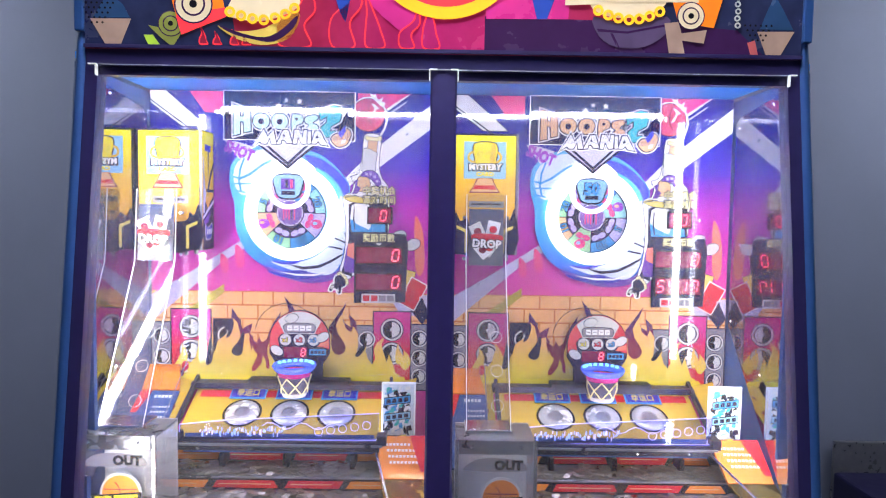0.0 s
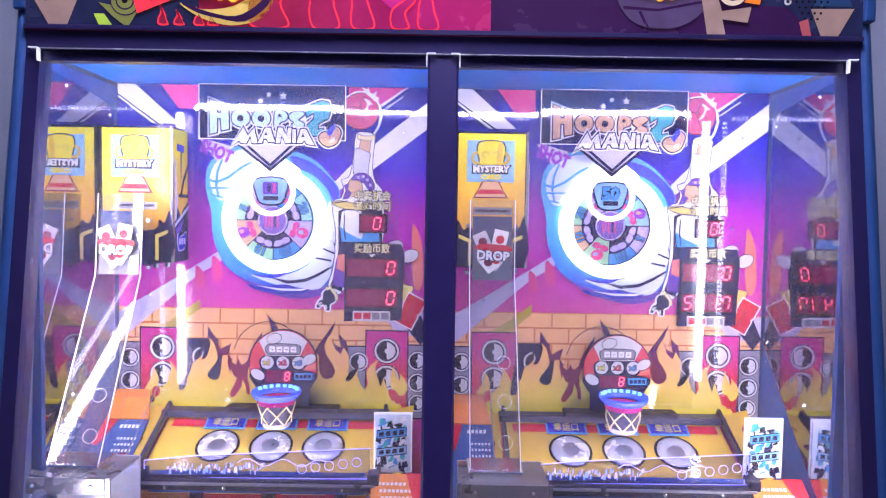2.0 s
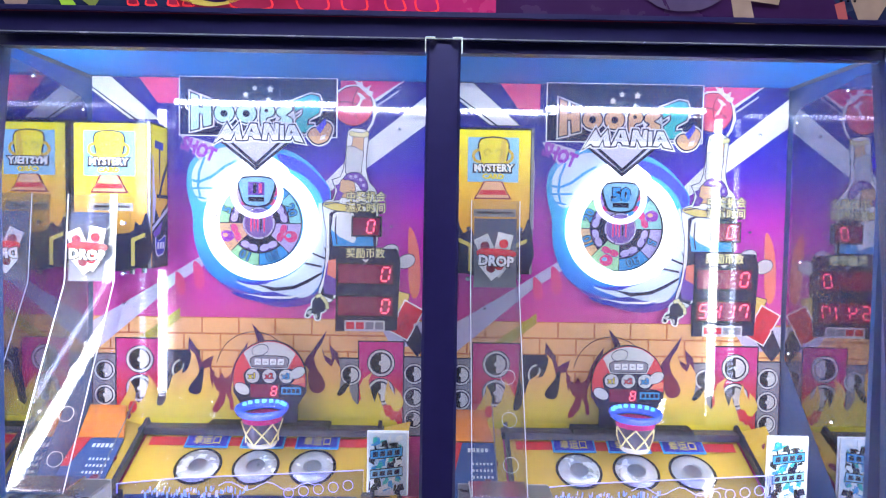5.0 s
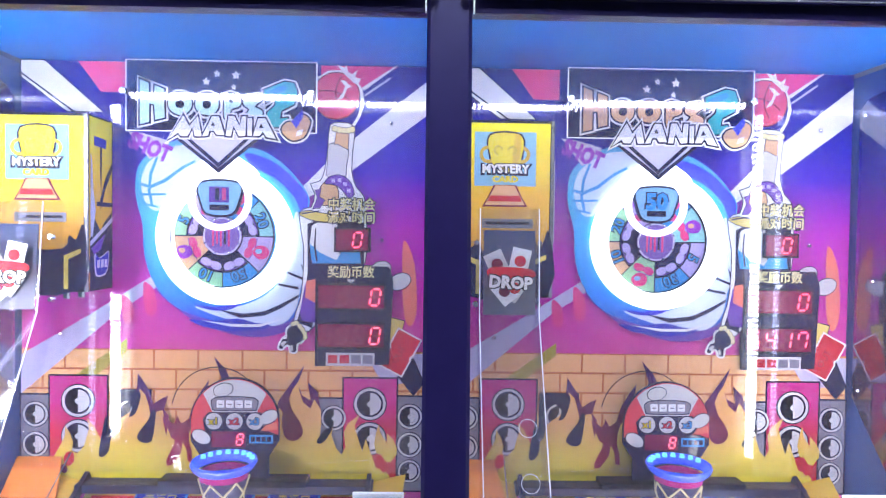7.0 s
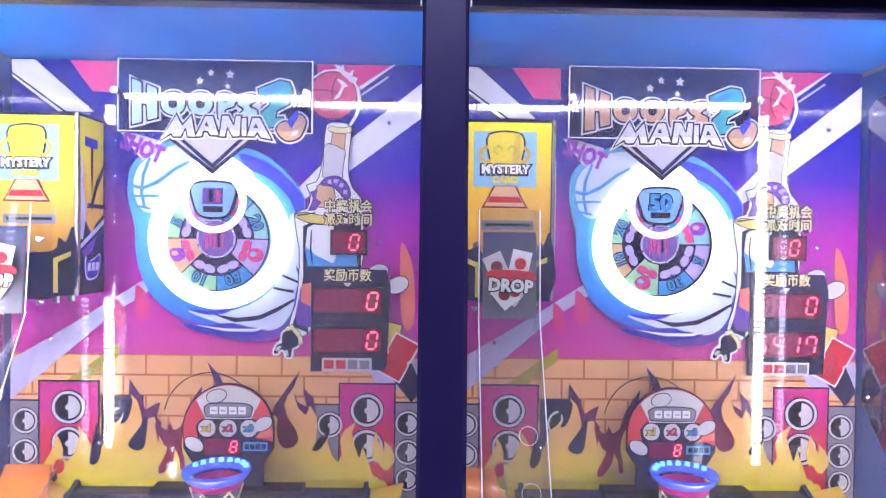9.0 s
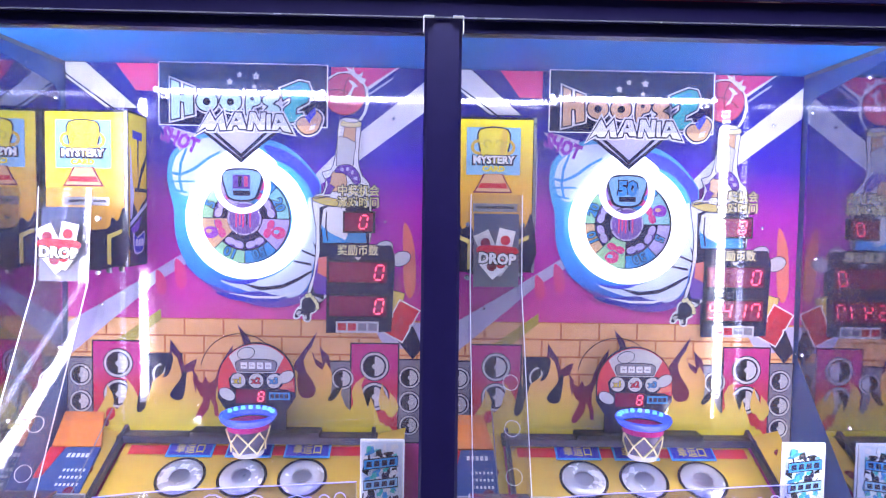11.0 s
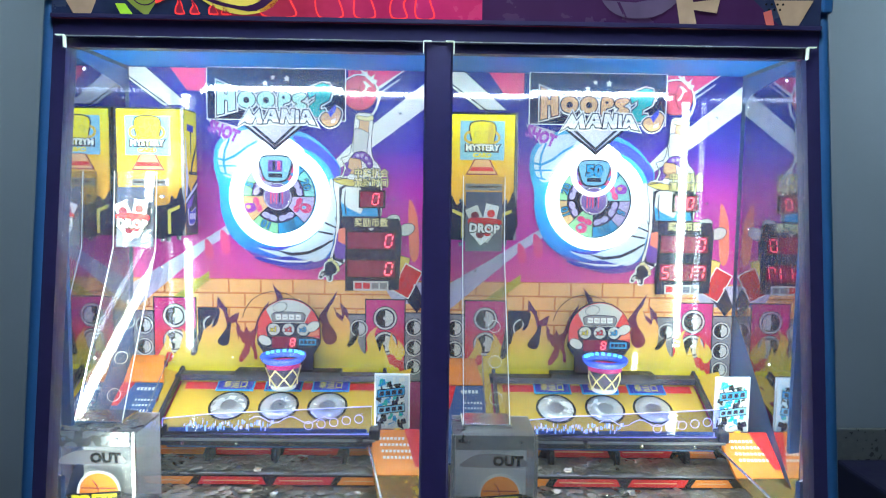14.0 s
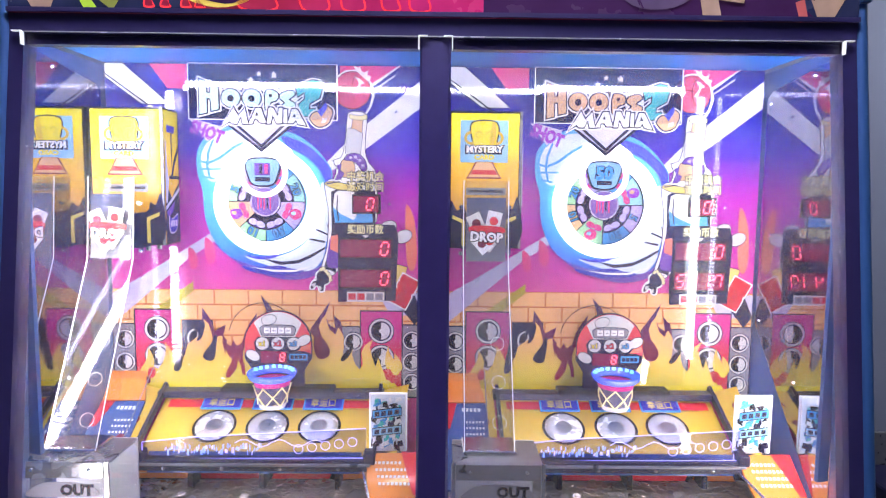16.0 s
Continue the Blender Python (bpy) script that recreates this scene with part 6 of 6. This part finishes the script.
def hoop(X, u):
    h = thing("basketball_hoop", "small sliding hoop with glowing blue rim and red backboard", "basketball hoop", "basketball hoops", (X + u, 0, 0))
    dome = ellipse(0, 1.335, 0.078, 0.078, 24, 0, 180) + [(-0.078, 1.300), (-0.060, 1.272), (-0.060, 1.215), (0.060, 1.215), (0.060, 1.272), (0.078, 1.300)]
    part("backboard", prism(dome, 1.962, 1.968), "navy", h, "dark domed backboard")
    part("red_field", prism(ellipse(0, 1.333, 0.0768, 0.0778, 24, 0, 180) + [(-0.0768, 1.312), (-0.060, 1.318), (0.060, 1.318), (0.0768, 1.312)], 1.9610, 1.9622), "coral_red", h)
    part("white_field", prism(ellipse(0, 1.334, 0.0745, 0.0755, 20, 42, 138) + [(-0.044, 1.362), (-0.038, 1.350), (0.038, 1.350), (0.044, 1.362)], 1.9602, 1.9611), "light_grey", h)
    cap = curve_through([(-0.038, 1.360), (-0.034, 1.377), (0.034, 1.377), (0.038, 1.360), (0.030, 1.356), (-0.030, 1.356)], 3)
    part("title_edge", prism(grown(cap, 0.0018), 1.9596, 1.9602), "navy", h)
    part("title_plate", prism(cap, 1.9590, 1.9596), "grey", h)
    for k in range(4):
        bx = -0.0245 + 0.0163 * k
        part("title_bar", box(bx - 0.0065, bx + 0.0065, 1.9580, 1.9589, 1.3605, 1.3735), "white", h)
        part("title_gap", box(bx - 0.0036, bx + 0.0036, 1.9575, 1.9579, 1.3655, 1.3675), "grey", h)
    part("dark_field", prism([(-0.052, 1.318), (0.052, 1.318), (0.054, 1.340), (0.046, 1.352), (-0.046, 1.352), (-0.056, 1.340)], 1.9597, 1.9603), "navy", h)
    part("peach_wedge", prism([(0.046, 1.319), (0.076, 1.322), (0.074, 1.335), (0.056, 1.330)], 1.9592, 1.9600), "coral", h)
    for k, (dx, m) in enumerate(((-0.036, "yellow"), (0.0, "red"), (0.036, "cyan"))):
        r = part("round_mark", prism(ellipse(dx, 1.336, 0.0165, n=20), 1.9592, 1.9602), "navy", h)
        part("round_face", prism(ellipse(dx, 1.336, 0.0148, n=20), 1.9586, 1.9592), "light_grey", r)
        text("lettering", "x" + str(k + 1), 0.017, upright(dx, 1.9582, 1.336), "navy", r, bold=0.0014)
        text("lettering", "x" + str(k + 1), 0.017, upright(dx, 1.9577, 1.336), m, r, "coloured lettering", bold=0.0004)
    for dx, dz, t in ((-0.058, 1.308, -30), (0.060, 1.344, 30), (-0.020, 1.392, 15)):
        part("white_ball", prism(ellipse(dx, dz, 0.017, 0.011, 16, turn=t), 1.9582, 1.9590), "light_grey", h)
        part("ball_edge", prism(ellipse(dx, dz, 0.0185, 0.0125, 16, turn=t), 1.9590, 1.9596), "navy", h)
    part("screen", box(-0.040, 0.020, 1.9588, 1.9602, 1.290, 1.318), "screen", h, "dark red display window")
    digit(h, "8", 0.010, 1.304, 1.9585, 0.019, "segment")
    part("caption_bar", box(0.026, 0.068, 1.9588, 1.9602, 1.297, 1.312), "cyan", h)
    for k in range(4):
        part("caption_mark", box(0.029 + 0.0095 * k, 0.0365 + 0.0095 * k, 1.9583, 1.9588, 1.300, 1.309), "navy", h)
    y = 1.902
    rim = bmesh.new()
    prof = [(0.045, 0.0), (0.052, 0.006), (0.055, 0.014), (0.053, 0.018), (0.048, 0.012), (0.042, 0.004), (0.045, 0.0)]
    lathe(prof, 40, (0, y, 1.270), rim)
    smooth_by_angle(part("rim", rim, "rim", h, "glowing blue translucent rim"))
    for k in range(8):
        a = radians(25 + k * 18.6)
        part("rim_diode", lathe([(0.0001, 0.004), (0.004, 0.003), (0.005, -0.003)], 8), "rim_light", h).matrix_basis = pose(0.046 * math.cos(a), y + 0.046 * math.sin(a), 1.286)
    part("bracket", box(-0.020, 0.020, y + 0.058, 1.962, 1.262, 1.276, 0.002), "ink", h)
    net = bmesh.new()
    n = 6
    for k in range(n):
        for d in (1, -1):
            for j in range(2):
                r0, r1 = 0.0412 - 0.0045 * j, 0.0412 - 0.0045 * (j + 1)
                a0, a1 = 2 * math.pi * (k + 0.25 + d * j * 0.5) / n, 2 * math.pi * (k + 0.25 + d * (j + 1) * 0.5) / n
                rod((r0 * math.cos(a0), y + r0 * math.sin(a0), 1.258 - 0.022 * j), (r1 * math.cos(a1), y + r1 * math.sin(a1), 1.258 - 0.022 * (j + 1)), 0.0018, 5, net)
    part("net", net, "cream", h, "pale woven net")
    cupb = lathe([(0.040, 0), (0.028, -0.060), (0.026, -0.062), (0.0005, -0.062)], 28, (0, y, 1.268))
    smooth_by_angle(part("cup", cupb, "acrylic", h, "clear tapered cup"))
    part("cup_band", lathe([(0.0405, 0.001), (0.0392, -0.010), (0.0388, -0.010), (0.0400, 0.001)], 28, (0, y, 1.268)), "magenta", h, "magenta printed cup band")
    part("cup_print", lathe([(0.0390, -0.0105), (0.0310, -0.050), (0.0304, -0.050), (0.0384, -0.0105)], 28, (0, y, 1.268)), "slate_dark", h, "dark printed cup band")
    part("cup_ring", lathe([(0.0295, -0.052), (0.0300, -0.058), (0.0275, -0.062)], 28, (0, y, 1.268)), "light_grey", h)


def rail_and_sign(X):
    r = thing("sign_rail", "dark rail carrying an edge-lit engraved acrylic strip", "rail", "sign rails", (X, 0, 0))
    part("rail", box(-0.225, 0.262, 1.775, 1.805, 1.110, 1.134, 0.003), "ink", r)
    part("lip", box(-0.225, 0.262, 1.768, 1.7745, 1.124, 1.129, 0.001), "steel", r)
    pts = [(-0.213, 1.134), (0.252, 1.134), (0.252, 1.200), (0.15, 1.194), (-0.10, 1.180), (-0.213, 1.168)]
    part("acrylic_strip", prism(pts, 1.784, 1.790), "strip", r, "clear engraved acrylic strip")
    for a, b in zip(pts[2:], pts[3:] + pts[:1]):
        part("lit_edge", rod((a[0], 1.787, a[1]), (b[0], 1.787, b[1]), 0.0011, 6), "lit_edge", r, "edge glowing violet-blue")
    part("lit_edge", rod((-0.213, 1.787, 1.132), (0.252, 1.787, 1.136), 0.0012, 6), "lit_edge", r)
    for k in range(5):
        u = 0.112 + 0.028 * k
        part("engraved_ring", annulus(u, 1.156 + 0.004 * k, 0.009, 0.0100, 1.7825, 1.7838, 20), "lit_edge", r)
    re = random.Random(9)
    for k in range(44):
        u, z = -0.165 + 0.0046 * k, 1.143 + re.uniform(0, 0.018)
        w, h, sl = re.uniform(0.002, 0.006), re.uniform(0.004, 0.012), re.uniform(-0.003, 0.003)
        part("engraved_bar", prism([(u, z), (u + w, z + sl), (u + w, z + h + sl), (u + 0.001, z + h)], 1.7830 - 0.0001 * (k % 3), 1.7839), "etched" if k % 3 else "lit_edge", r)
    for k in range(14):
        u = -0.02 + 0.013 * k
        z = 1.168 + 0.008 * math.sin(k * 1.1)
        part("engraved_line", rod((u, 1.7835, z), (u + 0.014, 1.7835, 1.168 + 0.008 * math.sin((k + 1) * 1.1) + 0.001), 0.0007, 5), "lit_edge", r)
    for k in range(4):
        part("screw", lathe([(0.0001, 0.003), (0.004, 0.0025), (0.005, 0)], 10), "chrome", r).matrix_basis = pose(-0.165 + 0.12 * k, 1.775, 1.117, 90, 0, 0)
    # out-of-view tape, added to lift the coin decks below
    led_tape("lilac LED tape added unseen under the sign rail", (X - 0.20, 1.788, 1.1075), (X + 0.24, 1.788, 1.1075), (0, -0.3, -1), light="led_dim")
    led_tape("lilac LED tape that edge-lights the acrylic strip", (X - 0.20, 1.7985, 1.1385), (X + 0.24, 1.7985, 1.1385), (0, 0.5, 1), light="led_soft")
    for u in (-0.222, 0.259):
        part("end_block", box(u - 0.012, u + 0.012, 1.772, 1.808, 1.126, 1.150, 0.003), "ink", r)


def pushers(X, seed):
    p = thing("coin_pusher", "stepped coin pusher decks with red and orange printed fronts", "coin pusher", "coin pushers", (X, 0, 0))
    part("upper_deck", box(-0.355, 0.355, 1.755, 1.90, 1.030, 1.058, 0.002), "steel", p)
    part("lower_deck", box(-0.355, 0.355, 1.47, 1.754, 0.985, 1.028, 0.002), "steel", p)
    for za, zb, y in ((1.031, 1.055, 1.7535), (1.060, 1.092, 1.848)):
        part("front_strip", box(-0.30, 0.30, y - 0.001, y, za, zb), "black", p)
        for x0, x1, m, k in ((-0.275, -0.145, "orange", 0.012), (-0.125, 0.025, "red", -0.010), (0.040, 0.165, "red", 0.010), (0.180, 0.275, "orange", -0.012)):
            part("strip_print", prism([(x0, za + 0.003), (x1, za + 0.003), (x1 + k, zb - 0.004), (x0 + abs(k), zb - 0.004)], y - 0.002, y - 0.0011), m, p)
            part("strip_line", box(x0 + 0.014, x1 - 0.016, y - 0.0026, y - 0.0021, (za + zb) / 2 - 0.001, (za + zb) / 2 + 0.001), "skin", p)
    part("pusher_block", box(-0.30, 0.30, 1.8485, 1.93, 1.0585, 1.104, 0.002), "ink", p)
    for u in (-0.12, 0.03, 0.19):
        part("guide", box(u - 0.006, u + 0.006, 1.80, 1.8475, 1.0585, 1.094, 0.002), "black", p)
    part("arrow_print", prism([(0.0, 0.0), (0.03, -0.03), (0.016, -0.03), (0.016, -0.06), (-0.016, -0.06), (-0.016, -0.03), (-0.03, -0.03)], -0.0003, 0.0003), "violet", p).matrix_basis = pose(0.03, 1.62, 1.0365, -90, 0, 0)
    rs = random.Random(seed)
    me = bmesh.new()
    for n, (ya, yb, z, count) in enumerate(((1.762, 1.838, 1.0590, 480), (1.49, 1.745, 1.0290, 950))):
        for k in range(count):
            x, y = rs.uniform(-0.335, 0.335), rs.uniform(ya, yb)
            if n and (x < -0.18 and y < 1.72):
                continue
            pile = rs.choice((0, 0, 1, 2, 3)) * 0.0018
            mm = pose(x, y, z + pile + 0.001, rs.gauss(0, 7), rs.gauss(0, 7), rs.uniform(0, 360))
            bmesh.ops.create_cone(me, cap_ends=True, segments=10, radius1=0.0090, radius2=0.0085, depth=0.0017, matrix=mm)
    ob = part("coins", me, "coin")
    ob.location.x = X
    tagged(ob, "heaps of loose shiny metal coins on the pusher decks", "coins", "coin heaps", "stuff")


def side_guides(X):
    g = thing("info_panel", "orange sloping info panel with white printed lines", "panel", "info panels", (X, 0, 0))
    part("panel", sheet((0.252, 1.800, 1.142), (0.366, 1.800, 1.142), (0.366, 1.712, 1.075), (0.262, 1.712, 1.075), 0.006), "orange", g)
    part("red_corner", sheet((0.325, 1.7995, 1.1435), (0.366, 1.7995, 1.1435), (0.366, 1.725, 1.0867), (0.352, 1.725, 1.0867), -0.001), "red", g)
    # first edge length has glow painted in
    part("bright_edge", rod((0.250, 1.800, 1.145), (0.243, 1.79, 1.120), 0.003, 8), "glow_edge", g)
    part("bright_edge", rod((0.243, 1.79, 1.120), (0.300, 1.56, 1.06), 0.003, 8), "chrome", g)
    sl = math.degrees(math.atan2(0.067, 0.088))
    for k in range(4):
        for j in range(9 if k else 7):
            f = 0.22 + 0.14 * k
            part("print_bar", box(-0.0028, 0.0028, -0.0032, 0.0032, 0, 0.0006), "white", g).matrix_basis = pose(0.272 + 0.0085 * j + 0.004 * k, 1.800 - 0.088 * f, 1.142 - 0.067 * f + 0.0016, sl, 0, 0)
    part("coin_tray", sheet((0.262, 1.711, 1.074), (0.366, 1.711, 1.074), (0.366, 1.56, 1.02), (0.300, 1.56, 1.02), 0.004), "coin_gold", g, "brassy coin tray")
    # its counterpart on the other side, behind the prize box
    h = thing("side_chute", "blue side chute with orange and red printed top", "chute", "side chutes", (X, 0, 0))
    part("blue_slope", sheet((-0.366, 1.934, 1.206), (-0.270, 1.934, 1.206), (-0.262, 1.74, 1.090), (-0.366, 1.74, 1.090), 0.006), "blue_metal", h)
    part("orange_print", sheet((-0.366, 1.985, 1.262), (-0.288, 1.985, 1.262), (-0.270, 1.935, 1.208), (-0.366, 1.935, 1.208), 0.006), "orange", h)
    part("red_print", sheet((-0.366, 1.932, 1.2062), (-0.336, 1.932, 1.2062), (-0.352, 1.87, 1.1692), (-0.366, 1.87, 1.1692), -0.0015), "red", h)
    for k in range(5):
        part("print_bar", box(-0.003, 0.003, -0.005, 0.005, 0, 0.0006), "white", h).matrix_basis = pose(-0.322 + 0.009 * k, 1.915, 1.1962, 31, 0, 0)
    for r in range(3):
        for k in range(6):
            part("print_bar", box(-0.002, 0.002, -0.003, 0.003, 0, 0.0006), "white", h).matrix_basis = pose(-0.315 + 0.0075 * k, 1.885 - 0.014 * r, 1.1785 - 0.0084 * r, 31, 0, 0)
    for u in (-0.270,):
        part("guide_edge", rod((u, 1.985, 1.27), (u, 1.74, 1.10), 0.0012, 8), "steel", h)


def promo_card(X):
    c = thing("promo_card", "upright printed card in blue, black and white stripes", "card", "promo cards", (X, 0, 0))
    x0, x1, z0, z1 = 0.257, 0.334, 1.138, 1.263
    part("card", box(x0, x1, 1.818, 1.822, z0, z1, 0.001), "white", c)
    # card frame glow is painted in
    part("frame_edge", box(x0 - 0.002, x1 + 0.002, 1.8225, 1.826, z0, z1 + 0.002, 0.001), "glow_edge", c)
    rs = random.Random(5)
    y = 1.8178
    part("card_field", box(x0 + 0.002, x1 - 0.002, y - 0.0002, y + 0.0004, z0 + 0.002, z1 - 0.002), "swirl_pale", c)
    for k in range(96):
        u, z = x0 + 0.002 + (k * 0.0137) % 0.058, z0 + 0.003 + (k * 0.0391 + rs.uniform(0, 0.01)) % 0.106
        w, h, s = rs.uniform(0.005, 0.015), rs.uniform(0.003, 0.012), rs.uniform(-0.010, 0.014)
        top = min(z + h + max(s, 0), z1 - 0.003) - z
        part("print_shape", prism([(u, z), (u + w, z + min(s, top * 0.5)), (u + w * 0.8, z + top), (u + w * 0.1, z + top * 0.8)], y - 0.0006 - 0.00004 * k, y), ("black", "cyan", "white", "teal", "navy", "white")[k % 6], c)
    for dz, m, h in ((1.212, "cyan", 0.016), (1.174, "pale_blue", 0.015)):
        part("print_edge", prism([(x0 + 0.005, dz - 0.002), (x1 - 0.009, dz + 0.006), (x1 - 0.009, dz + h + 0.010), (x0 + 0.005, dz + h + 0.002)], y - 0.0047, y - 0.0044), "black", c)
        part("print_band", prism([(x0 + 0.006, dz), (x1 - 0.010, dz + 0.008), (x1 - 0.010, dz + h + 0.008), (x0 + 0.006, dz + h)], y - 0.0052, y - 0.0047), m, c)
        for k in range(4):
            part("print_bar", prism([(x0 + 0.010 + 0.014 * k, dz + 0.004 + 0.0017 * k), (x0 + 0.020 + 0.014 * k, dz + 0.005 + 0.0017 * k), (x0 + 0.020 + 0.014 * k, dz + h - 0.001 + 0.0017 * k), (x0 + 0.011 + 0.014 * k, dz + h - 0.002 + 0.0017 * k)], y - 0.0058, y - 0.0053), "navy", c)
    part("foot", box(x0 + 0.01, x1 - 0.01, 1.815, 1.835, 1.120, z0), "ink", c)


HUBS = (-0.316, 0.465)
for i, X in enumerate(HUBS):
    back_panel(X)
    score_board(X, ("0", "0", "0") if i == 0 else ("0", "0", "5417"))
    if i == 0:
        prize_wheel(X, ["20", "", "", "5", "", "10", "50", ""], 0, "")
    else:
        prize_wheel(X, ["", "", "", "20", "10", "", "30", "5"], 0, "50")
    title_plate(X, i)
    cover_sheet(X)
    card_dispenser(X)
    card_chute(X)
    prize_box(X)
    lucky_board(X)
    hoop(X, 0.03 if i == 0 else 0.02)
    rail_and_sign(X)
    pushers(X, 11 + i)
    side_guides(X)
    promo_card(X)
